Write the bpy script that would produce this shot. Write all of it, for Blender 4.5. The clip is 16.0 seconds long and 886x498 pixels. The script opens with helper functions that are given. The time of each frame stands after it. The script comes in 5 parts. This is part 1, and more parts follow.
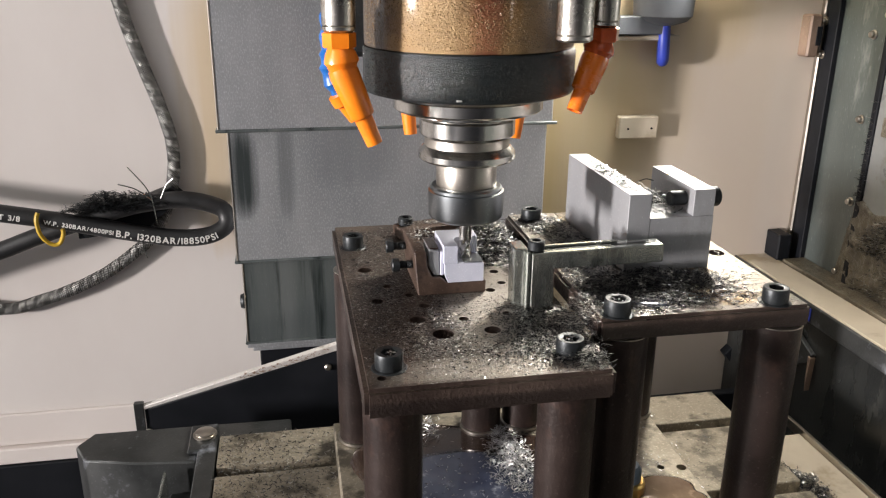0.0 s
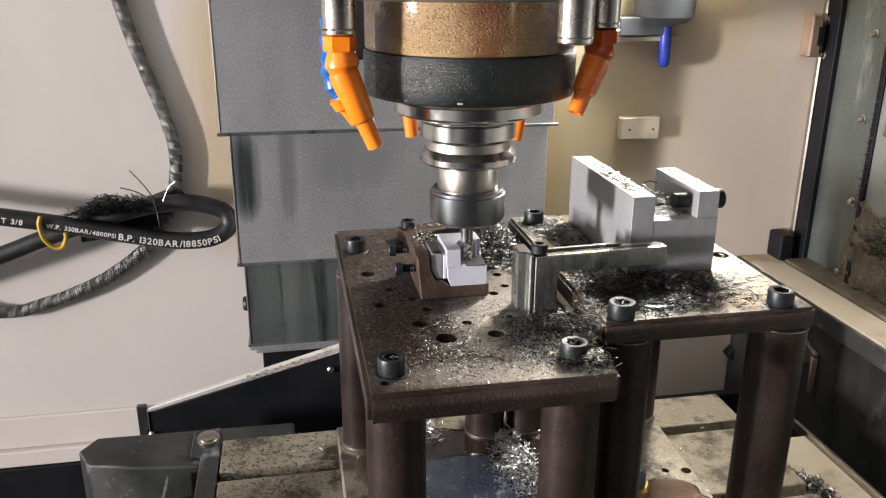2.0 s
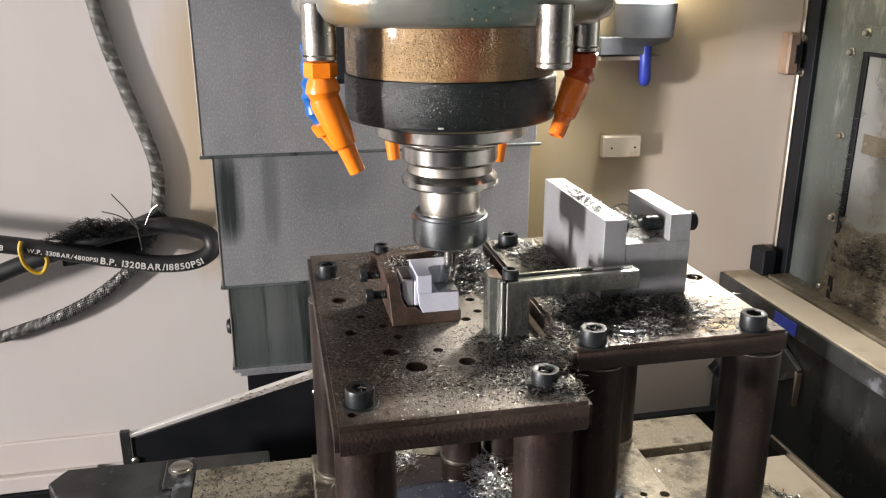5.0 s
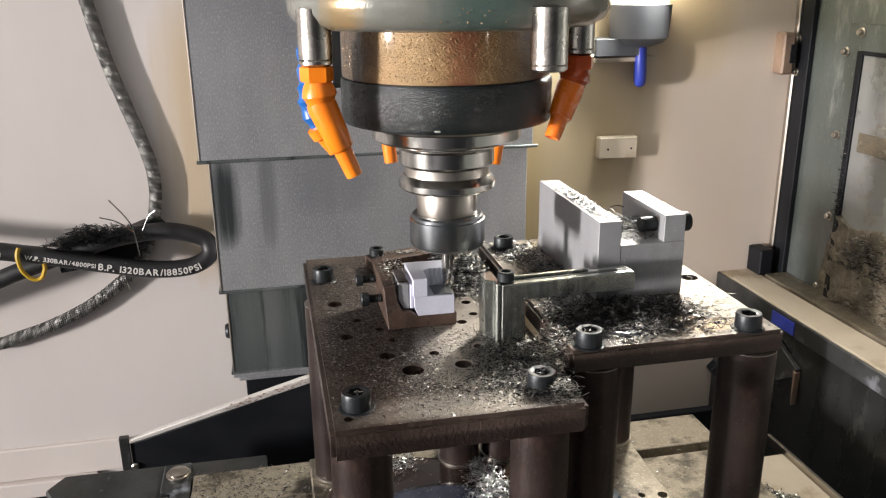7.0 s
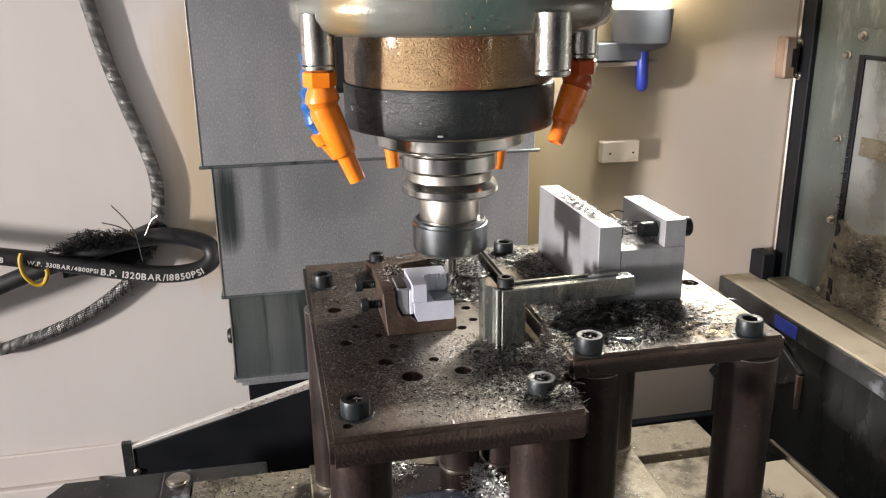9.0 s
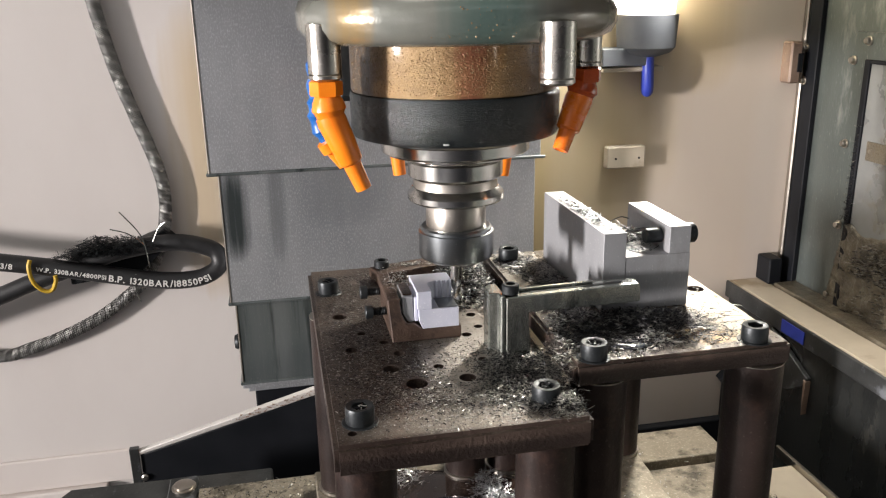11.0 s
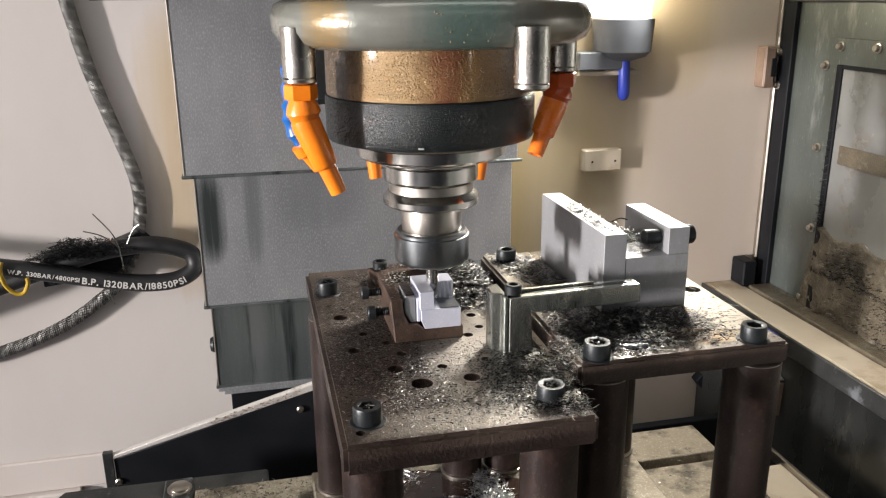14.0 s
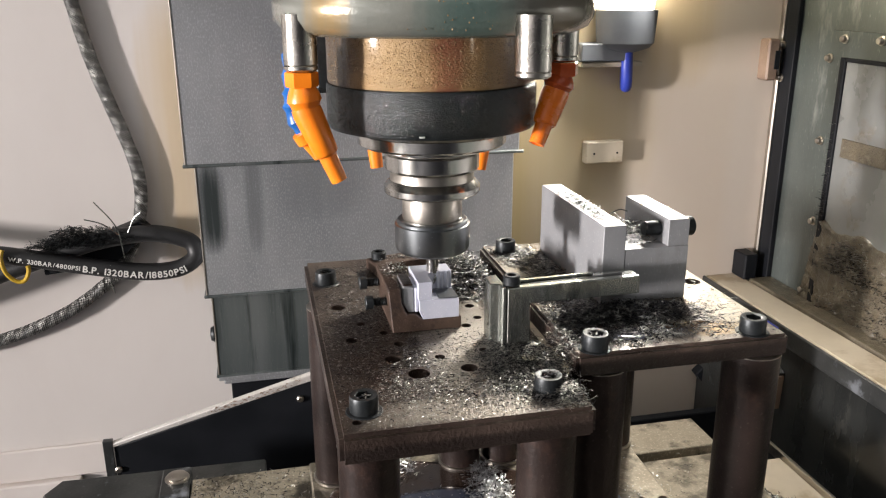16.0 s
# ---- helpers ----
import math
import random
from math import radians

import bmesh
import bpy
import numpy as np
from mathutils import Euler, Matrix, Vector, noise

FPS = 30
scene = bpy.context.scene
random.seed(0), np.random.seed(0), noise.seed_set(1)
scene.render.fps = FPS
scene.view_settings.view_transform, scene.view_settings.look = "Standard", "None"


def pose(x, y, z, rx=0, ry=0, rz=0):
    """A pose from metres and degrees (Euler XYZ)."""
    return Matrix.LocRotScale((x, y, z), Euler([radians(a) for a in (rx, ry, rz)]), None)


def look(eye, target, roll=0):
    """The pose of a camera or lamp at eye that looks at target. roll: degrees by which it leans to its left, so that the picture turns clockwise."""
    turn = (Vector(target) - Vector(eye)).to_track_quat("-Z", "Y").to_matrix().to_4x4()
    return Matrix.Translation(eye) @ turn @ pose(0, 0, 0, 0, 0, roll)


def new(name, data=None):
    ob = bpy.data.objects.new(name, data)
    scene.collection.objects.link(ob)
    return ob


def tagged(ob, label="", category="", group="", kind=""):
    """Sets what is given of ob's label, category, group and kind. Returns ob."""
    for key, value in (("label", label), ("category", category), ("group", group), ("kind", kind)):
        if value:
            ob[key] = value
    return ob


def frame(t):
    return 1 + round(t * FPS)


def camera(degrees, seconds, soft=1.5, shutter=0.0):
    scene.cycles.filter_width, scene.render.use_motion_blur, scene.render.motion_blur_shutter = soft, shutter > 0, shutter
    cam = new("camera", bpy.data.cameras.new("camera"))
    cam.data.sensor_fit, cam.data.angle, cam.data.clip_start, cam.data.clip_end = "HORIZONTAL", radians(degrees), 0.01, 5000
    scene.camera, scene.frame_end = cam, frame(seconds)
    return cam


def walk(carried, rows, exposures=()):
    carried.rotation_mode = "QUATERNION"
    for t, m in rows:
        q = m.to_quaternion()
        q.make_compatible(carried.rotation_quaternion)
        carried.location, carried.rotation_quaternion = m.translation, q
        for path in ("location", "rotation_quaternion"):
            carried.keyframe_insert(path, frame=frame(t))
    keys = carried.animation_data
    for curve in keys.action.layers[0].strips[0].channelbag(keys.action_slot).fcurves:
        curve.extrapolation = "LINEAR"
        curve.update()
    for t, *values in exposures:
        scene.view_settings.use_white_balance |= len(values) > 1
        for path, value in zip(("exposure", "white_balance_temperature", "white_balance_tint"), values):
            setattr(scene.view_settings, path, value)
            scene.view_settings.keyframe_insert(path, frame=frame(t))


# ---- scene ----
cam = camera(56.8, 16.0, soft=1.2)
# seconds, eye x y z, yaw, pitch, roll
PATH = [
    (0, -0.1135, -0.5114, 0.2123, -10.89, -19.34, 0.53),
    (0.5, -0.1138, -0.5134, 0.2124, -10.06, -19.25, 0.01),
    (1, -0.1132, -0.5122, 0.2142, -10.16, -19.38, -0.24),
    (1.5, -0.1135, -0.5126, 0.2140, -10.05, -19.34, -0.25),
    (2, -0.1127, -0.5115, 0.2130, -10.68, -19.26, 0.23),
    (2.5, -0.1119, -0.5145, 0.2137, -9.73, -19.36, -0.88),
    (3, -0.1121, -0.5123, 0.2183, -11.12, -17.96, -0.47),
    (3.5, -0.1118, -0.5109, 0.2182, -11.66, -18.09, -0.19),
    (4, -0.1102, -0.5104, 0.2176, -12.25, -17.94, 0.06),
    (4.2, -0.1103, -0.5105, 0.2176, -12.05, -18.16, 0.05),
    (6.3, -0.1104, -0.5108, 0.2167, -11.57, -18.07, -0.15),
    (6.5, -0.1105, -0.5109, 0.2166, -12.14, -17.87, -0.24),
    (7, -0.1106, -0.5115, 0.2181, -11.87, -18.01, -0.61),
    (7.5, -0.1109, -0.5102, 0.2181, -12.20, -18.08, -0.53),
    (8, -0.1108, -0.5100, 0.2169, -12.23, -18.31, -0.47),
    (8.5, -0.1104, -0.5112, 0.2175, -12.12, -17.66, -0.50),
    (9, -0.1116, -0.5111, 0.2182, -11.78, -17.70, -0.73),
    (9.5, -0.1115, -0.5110, 0.2185, -11.74, -17.50, -0.83),
    (10, -0.1111, -0.5119, 0.2192, -11.63, -17.49, -1.11),
    (10.2, -0.1112, -0.5120, 0.2193, -11.33, -17.33, -1.05),
    (12.3, -0.1138, -0.5142, 0.2208, -11.56, -17.43, -0.72),
    (12.5, -0.1142, -0.5146, 0.2209, -12.21, -17.04, -0.01),
    (13, -0.1138, -0.5180, 0.2211, -12.89, -17.12, -0.14),
    (13.5, -0.1123, -0.5138, 0.2197, -12.47, -17.65, -0.17),
    (14, -0.1090, -0.5132, 0.2203, -12.81, -17.25, -0.51),
    (14.5, -0.1093, -0.5146, 0.2186, -12.05, -17.60, -0.44),
    (15, -0.1088, -0.5152, 0.2169, -12.26, -17.60, -0.32),
    (15.5, -0.1085, -0.5134, 0.2179, -12.77, -17.76, -0.16),
    (16, -0.1084, -0.5133, 0.2176, -12.70, -17.72, -0.17),
]
walk(cam, [(t, pose(x, y, z, 90 + pitch, 0, yaw) @ pose(0, 0, 0, 0, 0, roll)) for t, x, y, z, yaw, pitch, roll in PATH],
     exposures=[(0.0, 0.0), (16.0, 0.0)])

# ---- light ----
world = bpy.data.worlds.new("workshop")
scene.world = world
world.use_nodes = True
world.node_tree.nodes["Background"].inputs[0].default_value = (0.80, 0.88, 1.0, 1)
world.node_tree.nodes["Background"].inputs[1].default_value = 0.05


def area_lamp(name, eye, target, sx, sy, watts, colour):
    data = bpy.data.lights.new(name, "AREA")
    data.shape, data.size, data.size_y, data.energy, data.color = "RECTANGLE", sx, sy, watts, colour
    ob = new(name, data)
    ob.matrix_world = look(eye, target)
    return ob


area_lamp("work_light", (-2.45, -0.70, 0.13), (-1.22, -2.276, 0.16), 0.36, 0.26, 380.0, (1.0, 0.935, 0.915))
area_lamp("lamp_tube_light", (0.286, 0.285, 0.30), (-0.15, -0.12, 0.05), 0.05, 0.18, 4.7, (1.0, 0.95, 0.87))
# two weak fill lamps added from front and top, no fixtures behind them
area_lamp("doorway_light", (0.10, -0.62, 0.76), (0.05, 0.05, 0.0), 0.8, 0.3, 0.26, (0.95, 0.97, 1.0))
area_lamp("ceiling_light", (0.05, -0.05, 0.74), (0.05, 0.05, 0.0), 0.5, 0.2, 0.6, (1.0, 0.96, 0.92))


# ---- materials ----
def surface(name, one, two, rough=0.5, metal=0.0, scale=40.0, fine=600.0, bump=0.1, depth=0.0005, spread=0.12,
            spots=None, amount=0.6, spot_scale=25.0, coat=0.0, island=0.0, stretch=(1, 1, 1), emit=0.0, patches=(), grain=(0.62, 0.82), shine=0.5, across="Z"):
    m = bpy.data.materials.new(name)
    m.use_nodes = True
    nt = m.node_tree
    b = nt.nodes["Principled BSDF"]
    link = nt.links.new
    co = nt.nodes.new("ShaderNodeTexCoord")
    mp = nt.nodes.new("ShaderNodeMapping")
    mp.inputs["Scale"].default_value = stretch
    link(co.outputs["Object"], mp.inputs["Vector"])

    def cloud(s, d=5.0, r=0.6):
        n = nt.nodes.new("ShaderNodeTexNoise")
        n.inputs["Scale"].default_value, n.inputs["Detail"].default_value, n.inputs["Roughness"].default_value = s, d, r
        link(mp.outputs["Vector"], n.inputs["Vector"])
        return n.outputs["Fac"]

    def ramp(src, lo, hi):
        n = nt.nodes.new("ShaderNodeMapRange")
        n.inputs["From Min"].default_value, n.inputs["From Max"].default_value = lo, hi
        link(src, n.inputs["Value"])
        return n.outputs["Result"]

    def mix(fac, a, c):
        n = nt.nodes.new("ShaderNodeMix")
        n.data_type = "RGBA"
        link(fac, n.inputs["Factor"])
        for v, s in ((a, n.inputs["A"]), (c, n.inputs["B"])):
            if isinstance(v, tuple):
                s.default_value = (*v, 1)
            else:
                link(v, s)
        return n.outputs["Result"]

    big, small = cloud(scale), cloud(fine, 3.0)
    colour = mix(ramp(big, 0.35, 0.65), one, two)
    colour = mix(ramp(small, *grain), colour, tuple(min(1, 1.7 * v + 0.02) for v in two))
    if spots:
        colour = mix(ramp(cloud(spot_scale, 6.0, 0.65), 1.0 - amount, 1.12 - amount), colour, spots)
    for px, pz, hx, hz, patch_colour, strength in patches:
        # a streaked patch of stain, painted light or shade: its middle, half sizes and strength
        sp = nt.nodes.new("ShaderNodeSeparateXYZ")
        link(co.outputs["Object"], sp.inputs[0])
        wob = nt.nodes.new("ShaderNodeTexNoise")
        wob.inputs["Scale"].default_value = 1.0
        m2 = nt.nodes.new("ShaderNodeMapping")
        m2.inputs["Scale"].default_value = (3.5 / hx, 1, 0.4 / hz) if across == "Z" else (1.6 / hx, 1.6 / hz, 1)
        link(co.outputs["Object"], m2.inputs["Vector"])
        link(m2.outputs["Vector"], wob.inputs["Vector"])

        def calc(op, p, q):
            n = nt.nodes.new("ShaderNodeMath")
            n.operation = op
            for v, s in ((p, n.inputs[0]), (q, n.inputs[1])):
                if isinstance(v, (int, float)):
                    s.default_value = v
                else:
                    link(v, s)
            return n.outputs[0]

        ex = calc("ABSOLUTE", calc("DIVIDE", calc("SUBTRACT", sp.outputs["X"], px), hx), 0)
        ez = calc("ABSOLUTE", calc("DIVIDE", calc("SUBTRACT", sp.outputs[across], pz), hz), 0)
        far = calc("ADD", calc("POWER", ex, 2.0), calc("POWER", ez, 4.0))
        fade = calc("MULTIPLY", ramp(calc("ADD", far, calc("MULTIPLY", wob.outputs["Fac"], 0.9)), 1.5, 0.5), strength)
        colour = mix(fade, colour, patch_colour)
    if island:
        geo = nt.nodes.new("ShaderNodeNewGeometry")
        colour = mix(ramp(geo.outputs["Random Per Island"], 1 - island, 1 - island + 0.1), colour, (0.03, 0.03, 0.035))
    link(colour, b.inputs["Base Color"])
    b.inputs["Metallic"].default_value = metal
    mr = nt.nodes.new("ShaderNodeMapRange")
    mr.inputs["To Min"].default_value, mr.inputs["To Max"].default_value = max(0.03, rough - spread), min(1, rough + spread)
    link(big, mr.inputs["Value"])
    link(mr.outputs["Result"], b.inputs["Roughness"])
    b.inputs["Specular IOR Level"].default_value = shine
    b.inputs["Coat Weight"].default_value = coat
    b.inputs["Coat Roughness"].default_value = 0.12
    if bump:
        bp = nt.nodes.new("ShaderNodeBump")
        bp.inputs["Strength"].default_value, bp.inputs["Distance"].default_value = bump, depth
        link(small, bp.inputs["Height"])
        link(bp.outputs["Normal"], b.inputs["Normal"])
    if emit:
        b.inputs["Emission Color"].default_value = (*one, 1)
        b.inputs["Emission Strength"].default_value = emit
    return m


WALL = surface("cream_paint", (0.66, 0.60, 0.565), (0.70, 0.645, 0.61), 0.42, 0, 6, 300, 0.05, spots=(0.58, 0.49, 0.38), amount=0.40, spot_scale=4, stretch=(1, 1, 0.5), grain=(0.9, 1.0))
# tan stains, plus olive patches that paint the shade right of the column cover
BACK_WALL = surface("stained_shaded_cream_paint", (0.64, 0.592, 0.562), (0.68, 0.636, 0.607), 0.42, 0, 6, 300, 0.05, spots=(0.58, 0.49, 0.38), amount=0.40, spot_scale=4, stretch=(1, 1, 0.5), grain=(0.9, 1.0),
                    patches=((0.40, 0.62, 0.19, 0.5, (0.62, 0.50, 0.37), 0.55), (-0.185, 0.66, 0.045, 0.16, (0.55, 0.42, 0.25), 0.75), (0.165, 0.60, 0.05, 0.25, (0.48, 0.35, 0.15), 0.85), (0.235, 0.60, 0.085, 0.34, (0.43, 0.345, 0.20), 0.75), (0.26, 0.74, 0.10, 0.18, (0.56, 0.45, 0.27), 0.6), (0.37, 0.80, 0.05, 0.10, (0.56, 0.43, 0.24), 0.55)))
RIM = surface("grubby_white_paint", (0.44, 0.415, 0.395), (0.52, 0.49, 0.465), 0.5, 0, 20, 400, 0.1, spots=(0.26, 0.225, 0.19), amount=0.44, spot_scale=45)
TAN = surface("tan_stained_metal", (0.20, 0.135, 0.10), (0.28, 0.20, 0.15), 0.45, 0.1, 40, 500, 0.1)
CREAM = surface("cream_sheet_metal", (0.57, 0.50, 0.395), (0.49, 0.425, 0.335), 0.4, 0, 14, 400, 0.08, spots=(0.34, 0.27, 0.18), amount=0.46, spot_scale=14, grain=(0.75, 1.0))
DARK_PANEL = surface("glossy_black_panel", (0.012, 0.013, 0.013), (0.024, 0.025, 0.024), 0.28, 0, 12, 300, 0.2, 0.001, 0.12, spots=(0.05, 0.05, 0.045), amount=0.40, spot_scale=18, stretch=(1, 1, 0.4), grain=(0.8, 1.0))
BLACK = surface("black_paint", (0.006, 0.007, 0.009), (0.010, 0.011, 0.014), 0.5, 0, 20, 500, 0.05, grain=(0.8, 1.0), shine=0.2)
GALV = surface("galvanised_sheet", (0.34, 0.35, 0.365), (0.45, 0.46, 0.475), 0.38, 0.5, 14, 800, 0.36, 0.0004, 0.08, spots=(0.44, 0.45, 0.465), amount=0.42, spot_scale=7, stretch=(1, 1, 0.45), grain=(0.50, 0.92))
# darker, streaked sheet colour for the lowest cover and the hems
GALV_LOW = surface("dark_streaked_galvanised_sheet", (0.10, 0.12, 0.12), (0.20, 0.22, 0.22), 0.30, 0.5, 7, 700, 0.15, 0.0003, 0.1, spots=(0.035, 0.045, 0.045), amount=0.46, spot_scale=10, stretch=(3.0, 1, 0.2))
GALV_RUB = surface("rubbed_galvanised_sheet", (0.32, 0.335, 0.35), (0.43, 0.44, 0.455), 0.38, 0.5, 14, 800, 0.36, 0.0004, 0.08, spots=(0.42, 0.43, 0.44), amount=0.42, spot_scale=7, stretch=(1, 1, 0.45), grain=(0.50, 0.92), patches=((-0.150, 0.094, 0.0155, 0.050, (0.035, 0.046, 0.046), 0.95), (-0.108, 0.100, 0.010, 0.060, (0.16, 0.175, 0.18), 0.6), (-0.04, 0.12, 0.05, 0.05, (0.22, 0.235, 0.25), 0.5), (0.09, 0.04, 0.03, 0.09, (0.24, 0.25, 0.26), 0.5)))
# pale patches: chip dust, and the lamp-lit wedge of the plate painted in
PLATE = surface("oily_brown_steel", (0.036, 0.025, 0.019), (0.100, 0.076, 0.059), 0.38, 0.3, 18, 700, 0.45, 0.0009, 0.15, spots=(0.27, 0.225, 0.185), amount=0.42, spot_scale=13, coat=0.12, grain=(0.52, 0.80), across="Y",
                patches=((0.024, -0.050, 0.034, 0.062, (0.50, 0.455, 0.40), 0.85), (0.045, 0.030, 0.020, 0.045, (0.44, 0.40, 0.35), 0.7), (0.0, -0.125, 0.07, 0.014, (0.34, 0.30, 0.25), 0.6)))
# colour of the plates' side faces, with a darker band along the bottom
PLATE_SIDE = surface("brown_steel_side", (0.034, 0.022, 0.018), (0.082, 0.057, 0.046), 0.42, 0.25, 14, 420, 0.7, 0.0012, 0.14, spots=(0.120, 0.082, 0.066), amount=0.40, spot_scale=32, coat=0.2,
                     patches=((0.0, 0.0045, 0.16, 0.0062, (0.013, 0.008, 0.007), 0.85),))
# upper plate: two pale patches and one orange-brown stain
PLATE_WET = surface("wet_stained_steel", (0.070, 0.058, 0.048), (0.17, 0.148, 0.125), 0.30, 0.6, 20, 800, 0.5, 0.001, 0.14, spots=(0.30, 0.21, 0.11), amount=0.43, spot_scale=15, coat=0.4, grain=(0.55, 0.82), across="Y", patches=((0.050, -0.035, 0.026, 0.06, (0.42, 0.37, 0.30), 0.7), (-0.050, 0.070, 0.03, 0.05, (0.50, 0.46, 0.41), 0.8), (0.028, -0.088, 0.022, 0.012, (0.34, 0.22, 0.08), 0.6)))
CHIP_BRIGHT = surface("silver_chips", (0.50, 0.51, 0.53), (0.66, 0.67, 0.69), 0.30, 0.9, 200, 900, 0.0, island=0.22)
POST = surface("dark_steel_post", (0.013, 0.0085, 0.0078), (0.034, 0.023, 0.020), 0.40, 0.3, 20, 420, 0.35, 0.0008, 0.10, spots=(0.060, 0.033, 0.025), amount=0.44, spot_scale=16, coat=0.05, shine=0.35)
RUST = surface("rust_brown_block", (0.050, 0.031, 0.023), (0.100, 0.065, 0.048), 0.48, 0.3, 40, 700, 0.5, 0.0008, 0.15, spots=(0.040, 0.026, 0.021), amount=0.44, spot_scale=60)
ALU = surface("machined_aluminium", (0.265, 0.268, 0.280), (0.315, 0.319, 0.331), 0.56, 0.35, 24, 900, 0.2, 0.0003, 0.06, spots=(0.225, 0.225, 0.222), amount=0.40, spot_scale=16, stretch=(1, 1, 0.5))
ALU_WORK = surface("fresh_cut_aluminium", (0.60, 0.61, 0.71), (0.54, 0.555, 0.66), 0.42, 0.15, 60, 900, 0.12, 0.0002, 0.06)
ZINC = surface("zinc_plated_steel", (0.36, 0.38, 0.345), (0.54, 0.56, 0.52), 0.24, 0.95, 35, 500, 0.25, 0.0005, 0.12, spots=(0.12, 0.13, 0.12), amount=0.42, spot_scale=30, stretch=(1, 1, 0.3))
BOLT = surface("black_oxide_bolt", (0.017, 0.020, 0.022), (0.034, 0.038, 0.041), 0.42, 0.5, 90, 700, 0.35, 0.0003, 0.1, spots=(0.065, 0.062, 0.058), amount=0.42, spot_scale=140)
STEEL = surface("polished_steel", (0.52, 0.50, 0.465), (0.60, 0.58, 0.545), 0.20, 1.0, 50, 700, 0.06, 0.0002, 0.07)
STEEL_DULL = surface("ground_steel", (0.42, 0.385, 0.34), (0.50, 0.465, 0.415), 0.34, 1.0, 40, 700, 0.08, 0.0002, 0.06)
NUT = surface("collet_nut_steel", (0.24, 0.255, 0.265), (0.31, 0.325, 0.335), 0.30, 1.0, 30, 600, 0.06, 0.0002, 0.06)
RING = surface("wet_black_ring", (0.005, 0.008, 0.009), (0.010, 0.013, 0.014), 0.22, 0.0, 60, 1200, 0.7, 0.0008, 0.06, grain=(0.9, 1.0), shine=0.5)
# stain bands; pale left band and dark left edge paint highlight and reflection
BRONZE = surface("oil_stained_shaded_housing", (0.17, 0.080, 0.028), (0.33, 0.195, 0.085), 0.30, 0.35, 34, 900, 0.9, 0.0012, 0.10, spots=(0.11, 0.048, 0.022), amount=0.52, spot_scale=42, coat=0.6, stretch=(0.7, 0.7, 1.3), grain=(0.62, 0.84), patches=((-0.034, 0.05, 0.024, 0.03, (0.42, 0.30, 0.15), 0.6), (-0.061, 0.05, 0.007, 0.03, (0.05, 0.04, 0.03), 0.9), (-0.004, 0.05, 0.010, 0.03, (0.20, 0.050, 0.025), 0.6), (0.020, 0.05, 0.014, 0.03, (0.34, 0.20, 0.07), 0.6), (0.052, 0.05, 0.022, 0.03, (0.11, 0.085, 0.060), 0.8)))
CAST = surface("grey_green_casting", (0.18, 0.19, 0.17), (0.26, 0.25, 0.215), 0.22, 0.3, 9, 420, 0.25, 0.0008, 0.08, spots=(0.30, 0.19, 0.08), amount=0.40, spot_scale=9, coat=0.5, grain=(0.75, 1.0), patches=((-0.070, 0.08, 0.012, 0.03, (0.36, 0.23, 0.08), 0.65), (0.0, 0.08, 0.030, 0.03, (0.085, 0.15, 0.135), 0.8), (0.062, 0.08, 0.03, 0.03, (0.20, 0.165, 0.12), 0.7)))
SLEEVE = surface("wet_chrome_sleeve", (0.40, 0.375, 0.335), (0.52, 0.49, 0.45), 0.28, 1.0, 40, 450, 0.25, 0.0005, 0.1)
ORANGE = surface("orange_plastic", (0.95, 0.25, 0.012), (0.88, 0.20, 0.010), 0.34, 0, 60, 500, 0.08, 0.0003, 0.08, coat=0.3)
ORANGE_DIRTY = surface("oily_orange_plastic", (0.95, 0.23, 0.020), (0.85, 0.17, 0.015), 0.28, 0, 60, 500, 0.1, 0.0003, 0.08, spots=(0.28, 0.05, 0.012), amount=0.44, spot_scale=60, coat=0.4)
ORANGE_DARK = surface("oil_soaked_orange_plastic", (0.56, 0.090, 0.016), (0.42, 0.060, 0.012), 0.22, 0, 60, 500, 0.1, 0.0003, 0.08, spots=(0.55, 0.12, 0.02), amount=0.42, spot_scale=60, coat=0.5)
BLUE = surface("blue_plastic", (0.010, 0.105, 0.36), (0.008, 0.08, 0.28), 0.38, 0, 60, 500, 0.05)
BLUE_LABEL = surface("deep_blue_print", (0.035, 0.060, 0.42), (0.025, 0.045, 0.32), 0.4, 0, 60, 500, 0.05)
RUBBER = surface("black_rubber_hose", (0.012, 0.012, 0.013), (0.020, 0.020, 0.021), 0.48, 0, 50, 500, 0.15)
WEAVE_DARK = surface("hose_liner", (0.030, 0.029, 0.027), (0.05, 0.048, 0.045), 0.5, 0.2, 50, 500, 0.1)
WEAVE = surface("braided_steel_wire", (0.46, 0.45, 0.43), (0.62, 0.61, 0.58), 0.50, 0.3, 80, 900, 0.1, 0.0002, 0.1)
LETTER = surface("white_print", (0.62, 0.61, 0.58), (0.70, 0.69, 0.66), 0.6, 0, 200, 900, 0.0)
YELLOW = surface("yellow_tie", (0.62, 0.40, 0.03), (0.50, 0.32, 0.03), 0.45, 0, 60, 500, 0.1)
DOOR = surface("dark_green_grey_door", (0.085, 0.100, 0.094), (0.140, 0.158, 0.150), 0.34, 0.3, 10, 420, 0.35, 0.0010, 0.12, spots=(0.25, 0.265, 0.25), amount=0.43, spot_scale=26, stretch=(1, 1, 0.3), coat=0.2)
FRAME = surface("grey_painted_frame", (0.20, 0.21, 0.21), (0.26, 0.27, 0.26), 0.4, 0.4, 20, 400, 0.15)
